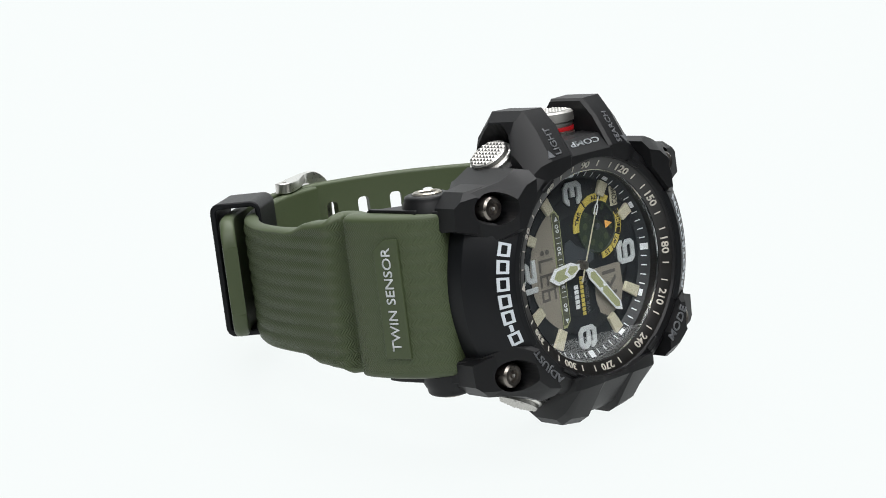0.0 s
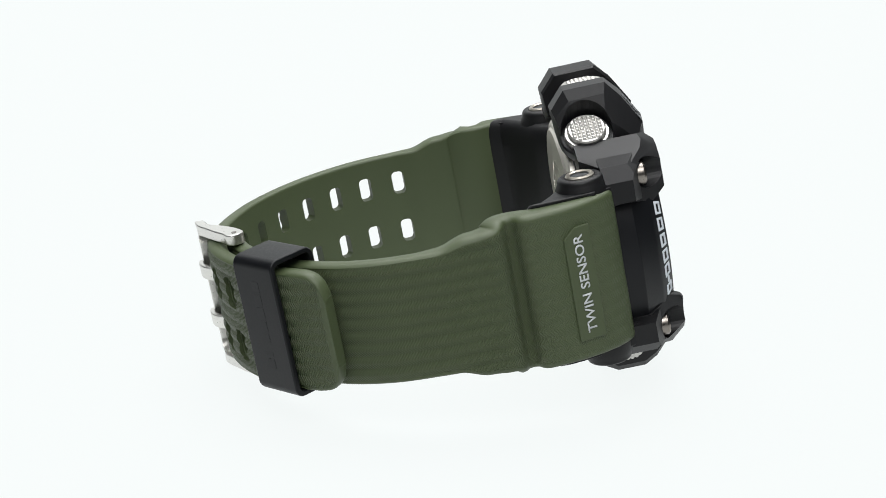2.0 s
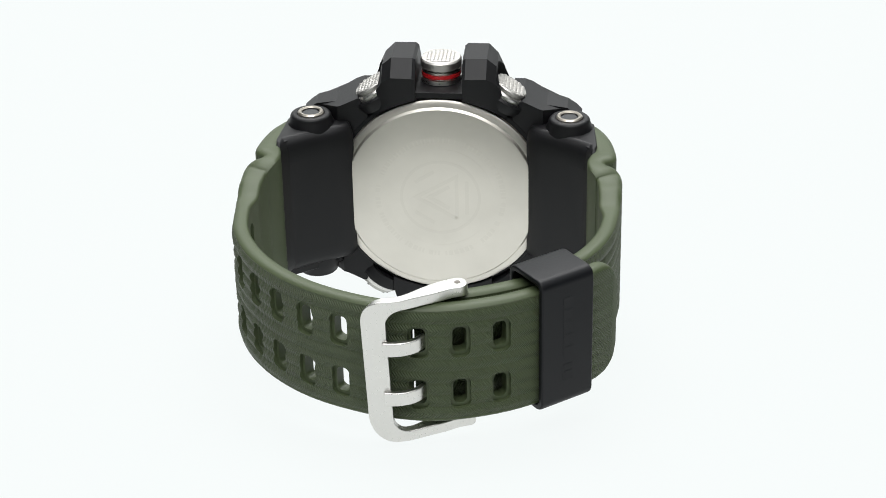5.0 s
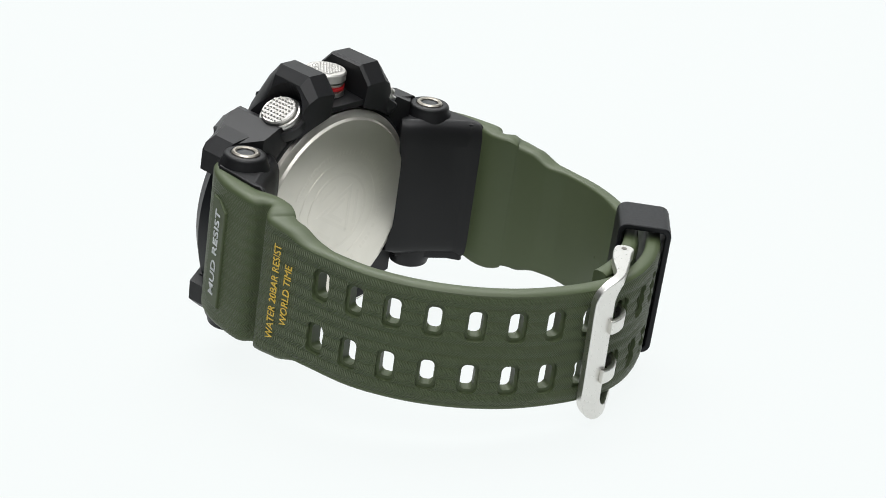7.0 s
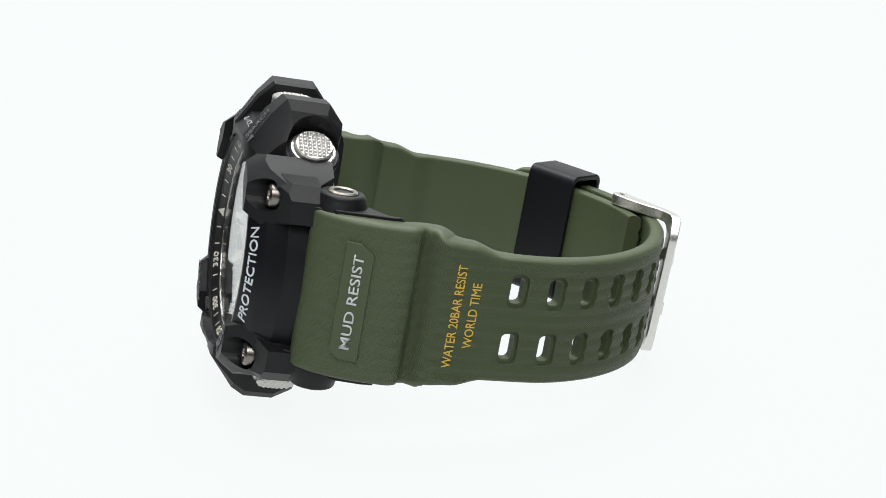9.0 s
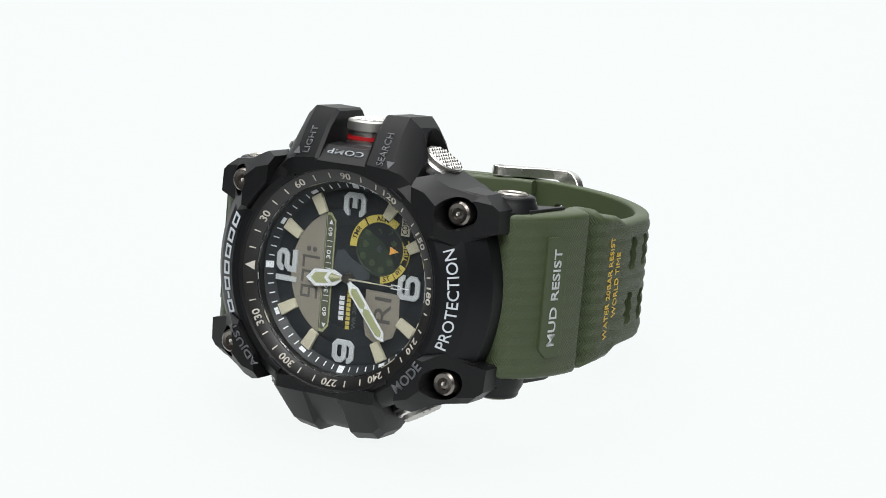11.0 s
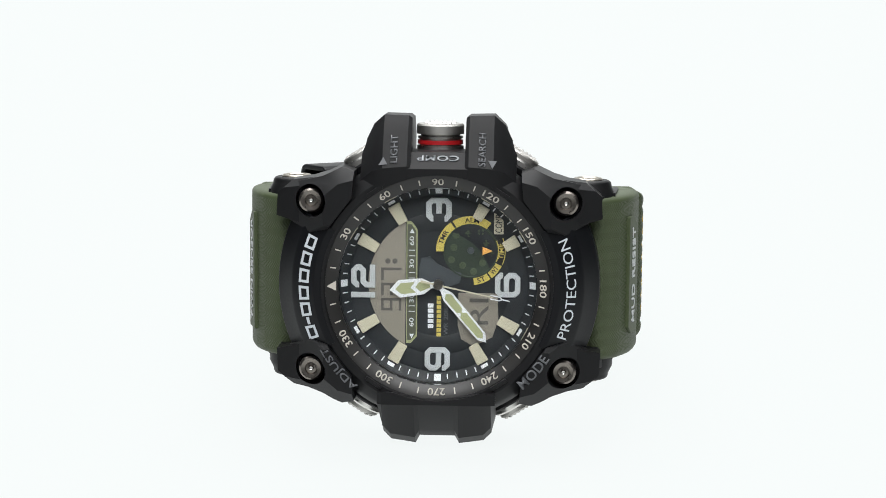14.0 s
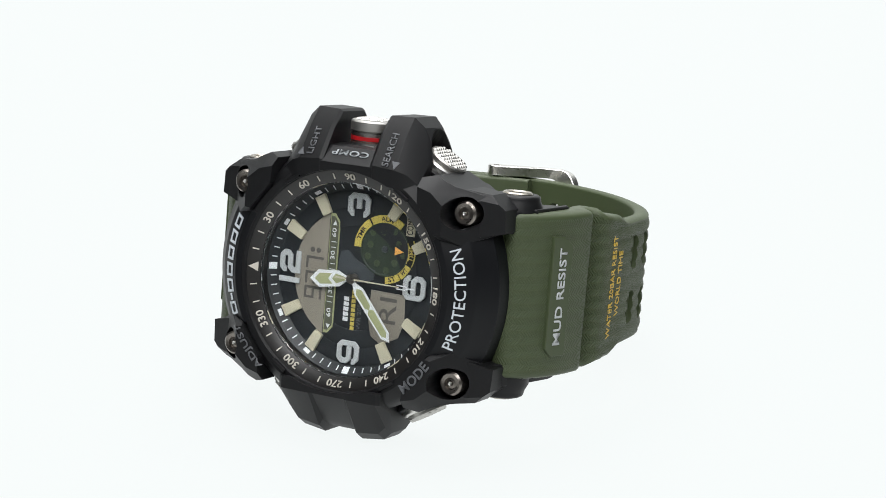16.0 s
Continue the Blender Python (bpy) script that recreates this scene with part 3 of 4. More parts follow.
# ---- dial ----
def dial():
    bm = bmesh.new()
    turned(bm, [(0, -1.6), (17.0, -1.6), (17.0, -2.2), (0, -2.2)], n=96)
    face = part("dial", bm, DIAL, None, "black watch dial with beige markers and two lcd windows")
    # raised inner disc with grooves
    for r0, r1, h in ((12.2, 15.1, 0.10), (9.0, 12.0, 0.16)):
        bm = bmesh.new()
        turned(bm, [(r0, -1.65), (r1, -1.65), (r1, -1.6 + h * 0.6), (r1 - 0.15, -1.6 + h), (r0 + 0.15, -1.6 + h), (r0, -1.6 + h * 0.6)], n=96)
        part("dial_step", bm, DIAL, face)
    # chapter ring that slopes up to the flange
    bm = bmesh.new()
    turned(bm, [(15.1, -1.5), (16.7, -0.1), (16.75, -1.9), (15.1, -1.9)], n=96)
    chapter = part("chapter_ring", bm, DIAL, face)
    for k in range(60):
        bm = bmesh.new()
        phi = k * 6
        five = k % 5 == 0
        half, r0, r1 = (0.58, 15.4, 16.45) if k % 15 == 0 else ((0.62, 15.65, 16.15) if five else (0.09, 15.45, 16.2))
        h = lambda r: -1.5 + (r - 15.1) * 0.875 + 0.06
        q = [(r0, -half), (r1, -half), (r1, half), (r0, half)]
        vs = []
        for r, x in q:
            p = clock(phi, r, h(r)) + Vector((math.sin(radians(phi)), math.cos(radians(phi)), 0)) * x
            vs.append(p)
        bot = [p - Vector((0, 0, 0.15)) for p in vs]
        loft(bm, [bot, vs])
        part("minute_mark", bm, WHITE, chapter, smooth=False)
    # beige blocks
    for k in (1, 2, 4, 5, 7, 8, 10, 11):
        phi = k * 30
        bm = bmesh.new()
        r0, r1 = (11.9, 15.35) if k not in (4, 5) else (12.8, 15.35)
        m = Matrix.Translation(clock(phi, 0, -1.5)) @ Matrix.Rotation(-radians(phi), 4, "Z")
        pts = [(-r1, -1.05), (-r0, -0.85), (-r0, 0.85), (-r1, 1.05)]
        prism(bm, pts, 0, 0.75, m)
        part("hour_marker", bm, LUME, face, bevel=0.12)
    for word, u, v, wd, h in (("12", -12.75, 0.2, 5.9, 4.1), ("3", 0.0, 12.65, 4.0, 4.3), ("6", 11.7, 0.0, 4.2, 4.3), ("9", -0.1, -12.85, 4.0, 4.3)):
        bm = bmesh.new()
        n = len(word)
        for k, ch in enumerate(word):
            dw = wd if n == 1 else (1.3 if ch == "1" else 3.9)
            x0 = 0 if n == 1 else (-wd / 2 + 0.65 if ch == "1" else wd / 2 - 1.95)
            for path in digit(ch, dw, h, 0.92):
                stroke(bm, path, 0.92, 0.4, Matrix.Translation((u, v, -1.45)) @ UPRIGHT.to_4x4() @ Matrix.Translation((x0, 0, 0)))
        num = part("numeral", bm, SILVER, face, "silver block numeral", smooth=False)
        mod = num.modifiers.new("bevel", "BEVEL")
        mod.width, mod.segments, mod.limit_method, mod.angle_limit = 0.09 * MM, 1, "ANGLE", radians(40)
    # lcd windows
    bm = bmesh.new()
    arc = [clock(a, 11.9) for a in range(-57, 58, 6)]
    pts = [(p.x, p.y) for p in arc if p.x < -5.6] + [(-5.6, 10.4), (-5.6, -10.4)]
    prism(bm, pts, -1.6, -1.42)
    main = part("lcd_window", bm, LCD, face, "warm grey lcd window with dark digits", smooth=False)
    bm = bmesh.new()
    prism(bm, [(-5.45, -10.2), (-4.6, -10.2), (-3.6, -9.0), (-3.6, 9.3), (-4.6, 10.6), (-5.45, 10.6)], -1.6, -1.40)
    scale = part("scale_strip", bm, OLIVE, face, smooth=False)
    bm = bmesh.new()
    prism(bm, [(-5.3, -9.7), (-4.65, -9.7), (-3.8, -8.7), (-3.8, 9.0), (-4.65, 10.1), (-5.3, 10.1)], -1.5, -1.35)
    part("scale_ground", bm, STRIP, scale, smooth=False)
    for word, v in (("60", 7.3), ("30", 3.4), ("30", -2.5), ("60", -6.6)):
        flat_word("lettering", word, -4.55, v, -1.36, 1.5, 0.75, WHITE, scale)
    for k in range(-7, 9):
        if k in (-6, -7, 7, 8, -3, -2, 3, 4, 0):
            continue
        bm = bmesh.new()
        prism(bm, [(-5.0, k * 0.95 - 0.06), (-4.0, k * 0.95 - 0.06), (-4.0, k * 0.95 + 0.06), (-5.0, k * 0.95 + 0.06)], -1.37, -1.31)
        part("scale_mark", bm, WHITE, scale, smooth=False)
    for k in (1, -1):
        bm = bmesh.new()
        prism(bm, [(-4.9, k * 8.6), (-4.1, k * 8.6), (-4.5, k * 9.4)], -1.37, -1.31)
        part("scale_arrow", bm, WHITE, scale, smooth=False)
    segment_digits(main)
    bm = bmesh.new()
    prism(bm, [(3.4, -1.5), (10.0, -1.5), (10.2, -6.0), (9.2, -9.0), (6.0, -10.6), (3.9, -9.4), (3.3, -7.0)], -1.6, -1.42)
    small = part("lcd_window", bm, LCD, face, "small warm grey lcd window with dark letters", smooth=False)
    flat_word("lcd_letters", "RI", 6.9, -4.6, -1.42, 4.4, 3.2, SEGMENT, small)
    # mode dial
    c = (5.4, 5.75)
    bm = bmesh.new()
    turned(bm, [(0, -1.5), (4.35, -1.5), (4.5, -1.35), (4.7, -1.35), (4.7, -1.7), (0, -1.7)], Matrix.Translation((*c, 0)), n=56)
    sub = part("mode_dial", bm, SUBDIAL, face, "dark green mode dial with yellow scale")
    for k in range(10):
        bm = bmesh.new()
        p = Vector((*c, 0)) + clock(k * 36 + 10, 3.6 if k % 2 else 2.9)
        turned(bm, [(0, -1.44), (0.55, -1.44), (0.62, -1.52), (0, -1.52)], Matrix.Translation(p), n=18)
        part("dimple", bm, DIMPLE, sub)
    bm = bmesh.new()
    turned(bm, [(0, -1.1), (0.5, -1.15), (0.6, -1.5), (0, -1.5)], Matrix.Translation((*c, 0)), n=24)
    part("hub", bm, DIALGREY, sub)
    bm = bmesh.new()
    prism(bm, [(c[0] + 2.0, c[1] + 0.7), (c[0] + 2.0, c[1] - 0.7), (c[0] + 3.7, c[1])], -1.42, -1.3)
    part("pointer", bm, ORANGE, sub, smooth=False)
    for word, a0, a1, mat in (("TMR", -2, 54, YELLOW), ("ALM", 58, 126, YELLOW), ("TIME", 158, 203, RING), ("WT", 206, 232, YELLOW), ("ST", 235, 264, YELLOW)):
        bm = bmesh.new()
        inv = word in ("TIME", "WT", "ST")
        sector(bm, 4.55 if not inv else 4.7, 5.85, a0, a1, -1.6, -1.3, 12, c)
        piece = part("scale_piece", bm, mat, sub, smooth=False)
        if mat == RING:
            for r in (4.62, 5.75):
                b3 = bmesh.new()
                sector(b3, r, r + 0.14, a0, a1, -1.5, -1.26, 12, c)
                part("scale_edge", b3, YELLOW, piece, smooth=False)
        bm = letters(word, (2.5 if len(word) == 3 else (2.7 if len(word) == 4 else 1.4)), 0.8, 0.06, 0.01)
        bent(bm, (a0 + a1) / 2, 5.2, -1.3, inv)
        bmesh.ops.translate(bm, vec=(*c, 0), verts=bm.verts)
        part("lettering", bm, DIAL if mat == YELLOW else YELLOW, piece, smooth=False)
    bm = bmesh.new()
    prism(bm, [(9.3, 8.6), (10.9, 8.6), (10.9, 12.2), (9.3, 12.2)], -1.6, -1.2)
    box = part("word_plate", bm, LUME, face, bevel=0.1)
    flat_word("lettering", "COMP", 10.1, 10.4, -1.2, 3.0, 1.15, DIAL, box)
    # brand and model marks as plain bars, then the water rating
    for u, v0, v1, h, mat in ((-1.3, -7.6, -3.2, 0.95, WHITE), (0.1, -9.0, -1.9, 0.75, YELLOW)):
        n = 5 if mat == WHITE else 9
        st = (v1 - v0) / n
        for k in range(n):
            bm = bmesh.new()
            a = v0 + k * st
            prism(bm, [(u - h / 2, a), (u + h / 2, a), (u + h / 2, a + st * 0.78), (u - h / 2, a + st * 0.78)], -1.6, -1.5)
            part("brand_mark", bm, mat, face, smooth=False)
    flat_word("lettering", "WR 20BAR", 1.3, -5.6, -1.6, 6.4, 0.75, GREYPRINT, face, depth=0.1)
    # grey shield behind the pointers
    bm = bmesh.new()
    prism(bm, [(-2.9, 4.3), (-1.5, 4.7), (-0.2, 3.4), (1.9, 2.4), (3.9, 1.9), (3.6, 0.2), (1.2, -0.6), (-1.2, -0.9), (-3.3, 0.6), (-3.3, 2.6)], -1.6, -1.38)
    part("shield", bm, DIALGREY, face, smooth=False)
    # flange with the bearing scale
    bm = bmesh.new()
    turned(bm, [(16.72, -0.3), (16.72, 2.5), (16.95, 2.64), (18.74, 3.69), (19.6, 3.69), (19.6, -0.5)], n=96)
    ring = part("bearing_ring", bm, RING, None, "dark grey flange with a printed bearing scale")
    for k in range(1, 12):
        bent_word("lettering", str(k * 30), k * 30, 17.72, 3.1, 0.98 * len(str(k * 30)), 1.15, PALE, ring, False, -0.587, 0.012)
    for k in range(36):
        if k % 3 == 0:
            continue
        bm = bmesh.new()
        prism(bm, [(-0.1, -0.48), (0.1, -0.48), (0.1, 0.48), (-0.1, 0.48)], 0, 0.1)
        part("bearing_mark", bent(bm, k * 10, 17.72, 3.1, False, -0.587), PALE, ring, smooth=False)
    bm = bmesh.new()
    prism(bm, [(-0.85, -0.7), (0.85, -0.7), (0, 0.75)], 0, 0.12)
    part("north_mark", bent(bm, 0, 17.72, 3.1, False, -0.587), PALE, ring, smooth=False)
    # glass
    bm = bmesh.new()
    turned(bm, [(0, 1.5), (16.68, 1.5), (16.68, 2.32), (16.56, 2.45), (0, 2.45)], n=96)
    glass = part("crystal", bm, GLASS, None, "clear flat mineral glass", smooth=False)
    glass.visible_shadow = False


def stroke(bm, path, width, depth, m):
    """A bar of even width along a bent line, mitred at its bends."""
    p = [Vector(q) for q in path]
    secs = []
    for i, q in enumerate(p):
        a = (q - p[i - 1]).normalized() if i else None
        b = (p[i + 1] - q).normalized() if i < len(p) - 1 else None
        d = ((a or b) + (b or a)).normalized()
        n = Vector((-d.y, d.x)) * (width / 2 / max(0.3, d.dot(b or a)))
        secs.append([m @ Vector((q.x + k * n.x, q.y + k * n.y, z)) for k, z in ((-1, 0), (1, 0), (1, depth), (-1, depth))])
    loft(bm, secs)


def digit(ch, w, h, t):
    """Middle lines of a block digit with cut corners."""
    x, y, c = (w - t) / 2, (h - t) / 2, 0.55
    if ch == "1":
        return [[(0.1, -h / 2), (0.1, h / 2)]]
    if ch == "2":
        return [[(-x, y - 0.9), (-x, y - c), (-x + c, y), (x - c, y), (x, y - c), (x, c), (x - c, 0), (-x + c, 0), (-x, -c), (-x, -y), (x + t / 2, -y)]]
    if ch == "3":
        return [[(-x, y - 0.75), (-x, y - c), (-x + c, y), (x - c, y), (x, y - c), (x, -y + c), (x - c, -y), (-x + c, -y), (-x, -y + c), (-x, -y + 0.75)], [(x - t / 2, 0), (-x + 0.9, 0)]]
    k = 1 if ch == "9" else -1
    line = [(-x, -y + 0.9), (-x, -y + c), (-x + c, -y), (x - c, -y), (x, -y + c), (x, y - c), (x - c, y), (-x + c, y), (-x, y - c), (-x, c - 0.2), (-x + c, -0.2), (x - t / 2, -0.2)]
    return [[(k * a, k * b) for a, b in line]]


def segment_digits(window):
    """Dark lcd digits, built of bars."""
    on = {"9": "abcdfg", "3": "abcdg", "7": "abc"}
    for ch, v in (("9", -3.6), ("3", -1.0), ("7", 1.6)):
        for s in on[ch]:
            hw, hh = 0.85, 1.5
            x0, y0, x1, y1 = {"a": (-hw, hh, hw, hh), "d": (-hw, -hh, hw, -hh), "g": (-hw, 0, hw, 0), "b": (hw, 0, hw, hh), "c": (hw, -hh, hw, 0), "e": (-hw, -hh, -hw, 0), "f": (-hw, 0, -hw, hh)}[s]
            t = 0.22
            bm = bmesh.new()
            prism(bm, [(x0 - t, y0 - t), (x1 + t, y0 - t), (x1 + t, y1 + t), (x0 - t, y1 + t)], 0, 0.04, Matrix.Translation((-8.0, v, -1.42)) @ UPRIGHT.to_4x4())
            part("lcd_segment", bm, SEGMENT, window, smooth=False)
    for y in (-0.5, 0.5):
        bm = bmesh.new()
        slot(bm, Matrix.Translation((-8.0 + y * 1.2, 3.8, -1.42)), 0.9, 0.9, 0, 0.04)
        part("lcd_segment", bm, SEGMENT, window, smooth=False)


def pointers():
    """Hour, minute and second pointers; each is built along the 12 o'clock line and turned on the hub."""
    def outline(bm, pts, z0, z1):
        prism(bm, pts, z0, z1)
    turn = lambda sec: BASE @ Matrix.Rotation(-radians(sec * 6), 4, "Z")
    bm = bmesh.new()
    outline(bm, [(-8.3, 0), (-6.6, 1.5), (-2.6, 1.35), (-1.2, 0.5), (0.6, 0.5), (0.6, -0.5), (-1.2, -0.5), (-2.6, -1.35), (-6.6, -1.5)], -0.75, -0.55)
    hour = part("hour_pointer", bm, WHITE, None, "white-edged olive hour pointer", smooth=False)
    hour.matrix_basis = turn(58.8)
    bm = bmesh.new()
    outline(bm, [(-7.3, 0), (-6.3, 0.95), (-3.9, 0.9), (-4.7, 0), (-3.9, -0.9), (-6.3, -0.95)], -0.6, -0.5)
    part("lume", bm, OLIVE, hour, smooth=False)
    bm = bmesh.new()
    outline(bm, [(-3.9, 0), (-3.1, 0.85), (-1.4, 0.3), (-1.4, -0.3), (-3.1, -0.85)], -0.6, -0.5)
    part("lume", bm, OLIVE, hour, smooth=False)
    bm = bmesh.new()
    outline(bm, [(-12.7, 0), (-11.4, 0.9), (-2.6, 1.0), (-1.2, 0.4), (0.6, 0.4), (0.6, -0.4), (-1.2, -0.4), (-2.6, -1.0), (-11.4, -0.9)], -0.35, -0.15)
    minute = part("minute_pointer", bm, WHITE, None, "white-edged olive minute pointer", smooth=False)
    minute.matrix_basis = turn(38.3)
    for a, b, c, d in ((-11.8, -11.1, -6.7, -6.1), (-6.2, -5.6, -2.6, -2.0)):
        bm = bmesh.new()
        outline(bm, [(a, 0), (b, 0.6), (c, 0.68), (d, 0), (c, -0.68), (b, -0.6)], -0.2, -0.1)
        part("lume", bm, OLIVE, minute, smooth=False)
    bm = bmesh.new()
    outline(bm, [(-9.4, 0.07), (-9.4, -0.07), (3.0, -0.16), (3.0, 0.16)], 0.05, 0.17)
    second = part("second_pointer", bm, LUME, None, "thin pale second pointer with a boxed tip", smooth=False)
    second.matrix_basis = turn(33)
    for y in (0.3, -0.3):
        bm = bmesh.new()
        outline(bm, [(-11.0, y * 0.4 - 0.06), (-10.6, y - 0.09), (-9.0, y - 0.09), (-9.0, y + 0.09), (-10.6, y + 0.09), (-11.0, y * 0.4 + 0.06)], 0.05, 0.17)
        part("tip_side", bm, WHITE, second, smooth=False)
    bm = bmesh.new()
    outline(bm, [(-12.4, 0.08), (-12.4, -0.08), (-10.8, -0.1), (-10.8, 0.1)], 0.05, 0.17)
    part("tip", bm, WHITE, second, smooth=False)
    bm = bmesh.new()
    turned(bm, [(0, 0.35), (0.35, 0.35), (0.4, 0.2), (0.75, 0.2), (0.85, 0.0), (0.85, -1.6), (0, -1.6)], n=28)
    part("hub", bm, GUN)
    return second


# ---- strap ----
NEAR = [(22.5, -6.2), (27.0, -4.8), (30.0, -7.0), (31.8, -9.9), (32.9, -12.6), (33.6, -15.3), (34.2, -18.8), (34.3, -21.0), (33.7, -22.3), (32.5, -23.1), (32.5, -24.3), (34.2, -25.2), (35.1, -26.2), (35.4, -27.6), (35.4, -29.8), (35.4, -32.8), (35.4, -36.0), (35.1, -39.5)]
LINE6 = NEAR + [(34.1, -47.8), (31.5, -54.7), (27.9, -60.6), (23.1, -66.0), (17.2, -70.6), (10.2, -74.1), (3.3, -76.3), (-4.0, -77.0), (-11.0, -75.6), (-18.3, -72.5), (-25.3, -67.7), (-30.2, -63.3), (-34.0, -58.4), (-35.0, -56.9)]
LINE12 = [(-u, w) for u, w in NEAR] + [(-34.0, -47.0), (-31.4, -53.8), (-27.8, -59.3), (-22.8, -64.5), (-17.0, -68.5), (-10.0, -71.7), (-4.5, -73.1), (-1.2, -73.5)]


def ribs(s, v):
    k = blend(s, [(30, 0), (34, 1)])
    k *= blend(s, [(135, 1), (137, 0)])
    return k * 0.34 * (abs(math.sin(math.pi * (v + 1.15) / 2.3)) - 0.6)


def straps():
    half = lambda s: blend(s, [(0, 14.1), (28, 14.1), (32, 13.0), (36, 12.7), (41.5, 11.25), (200, 11.1)])
    thick = lambda s: blend(s, [(0, 3.4), (24, 4.2), (30, 4.6), (40, 4.0), (46, 2.8), (200, 2.6)])
    # 6 o'clock half, with the pairs of holes
    st = Strap(LINE6, 1, 260, half, thick, ribs)
    if st.at(20)[2].x < 0:
        st.side = -1
    lower = part("strap", st.mesh(round_end=4.5), TWILL, None, "olive green resin strap half with paired slots and gold print", angle=50)
    lower.data.materials.append(GREEN)
    s0 = st.where(-40.5, 1, 40)
    through_cut, recess = bmesh.new(), bmesh.new()
    for k in range(11):
        for v in (5.85, -4.25):
            m = st.on_face(s0 + k * 7.15, v - mid(s0 + k * 7.15))
            slot(through_cut, m, 4.6, 2.4, -6, 3, r=0.9)
            slot(recess, m, 6.0, 3.5, -0.75, 3, r=1.2)
    cut(lower, recess)
    cut(lower, through_cut)
    lower.data.set_sharp_from_angle(angle=radians(50))
    badge(st, lower, "MUD RESIST", st.where(-12.6, 1, 15), 16.6, True)
    s1 = st.where(-30.0, 1, 33)
    for word, s, wd, v in (("WATER 20BAR RESIST", s1, 18.3, 0.0), ("WORLD TIME", s1 + 3.0, 11.6, 0.4)):
        bm = letters(word, wd, 1.6, 0.14)
        bmesh.ops.transform(bm, matrix=oriented(st, s, v, 0.02, True), verts=bm.verts)
        part("lettering", bm, GOLD, lower, "gold printed lettering", smooth=False)
    # 12 o'clock half, to the buckle
    st2 = Strap(LINE12, -1, 200, half, thick, ribs)
    if st2.at(20)[2].x > 0:
        st2.side = 1
    upper = part("strap", st2.mesh(), TWILL, None, "olive green ribbed resin strap half", angle=50)
    upper.data.materials.append(GREEN)
    for i in range(5):
        for j in range(3):
            s = 58 + i * 3.0 + (j % 2) * 1.5
            q, along, out = st2.at(s)
            b = bmesh.new()
            turned(b, [(0, 0.16), (0.3, 0.12), (0.42, -0.2), (0, -0.2)], axis((q.x - out.x * thick(s), mid(s) - 6.5 + j * 2.6, q.y - out.y * thick(s)), (-out.x, 0, -out.y)), n=12)
            part("stud", b, GREEN, upper)
    badge(st2, upper, "TWIN SENSOR", st2.where(-12.6, 1, 15), 17.8, False)
    # black liners behind the strap ends
    for su in (1, -1):
        bm = bmesh.new()
        inner = [(16.8, -10.3), (17.8, -11.8), (20.8, -13.6), (24.8, -15.9), (28.3, -18.4), (29.5, -20.8)]
        outer = [(30.6, -20.8), (30.6, -18.0), (29.8, -8.0), (24, -6), (18.0, -7)]
        def ring(v, k):
            # the inner face is drawn back towards its two rounded sides
            low = [(a + 0.72 * k, b + 0.6 * k) for a, b in inner[:-1]] + [(inner[-1][0] + 0.15 * k, inner[-1][1] + 0.8 * k)]
            high = [(outer[0][0] - 0.2 * k, outer[0][1] + 0.9 * k)] + outer[1:]
            return [Vector((su * a, v, b)) for a, b in low + high]
        loft(bm, [ring(v, k) for v, k in ((-13.7, 1.9), (-13.4, 1.15), (-12.7, 0.5), (-11.6, 0.12), (-9.6, 0.0), (10.2, 0.0), (12.6, 0.12), (13.9, 0.5), (14.8, 1.15), (15.2, 1.9))])
        part("strap_liner", bm, BLACK, None, "black resin liner under the strap end", bevel=0.5, segments=3)
    return st, st2


def oriented(st, s, v, lift, towards_dial):
    """A frame for words on a strap: x along v, y along the strap."""
    q, along, out = st.at(s)
    x, z = Vector((0, 1, 0)), Vector((out.x, 0, out.y))
    y = z.cross(x)
    m = Matrix((x, y, z)).transposed().to_4x4()
    m.translation = Vector((q.x, mid(s) + v, q.y)) + z * lift
    return m


def badge(st, strap, word, s, width, towards_dial):
    m = oriented(st, s, 0, 0, towards_dial)
    bm = bmesh.new()
    k = 1 if towards_dial else -1
    prism(bm, [(-10.3, -2.5), (8.6, -2.5), (10.3, 0.0), (10.3, 2.5), (-8.9, 2.5), (-10.3, 0.9)] if k > 0 else [(-10.3, -2.5), (10.3, -2.5), (10.3, 0.2), (8.6, 2.5), (-10.3, 2.5)], -0.9, 0.42, m)
    plate = part("badge", bm, GREEN, strap, bevel=0.2)
    bm = letters(word, width, 1.75, 0.12, 0.008)
    bmesh.ops.transform(bm, matrix=m @ Matrix.Translation((0, 0, 0.42)), verts=bm.verts)
    part("lettering", bm, SILVER, plate, "silver grey printed lettering", smooth=False)


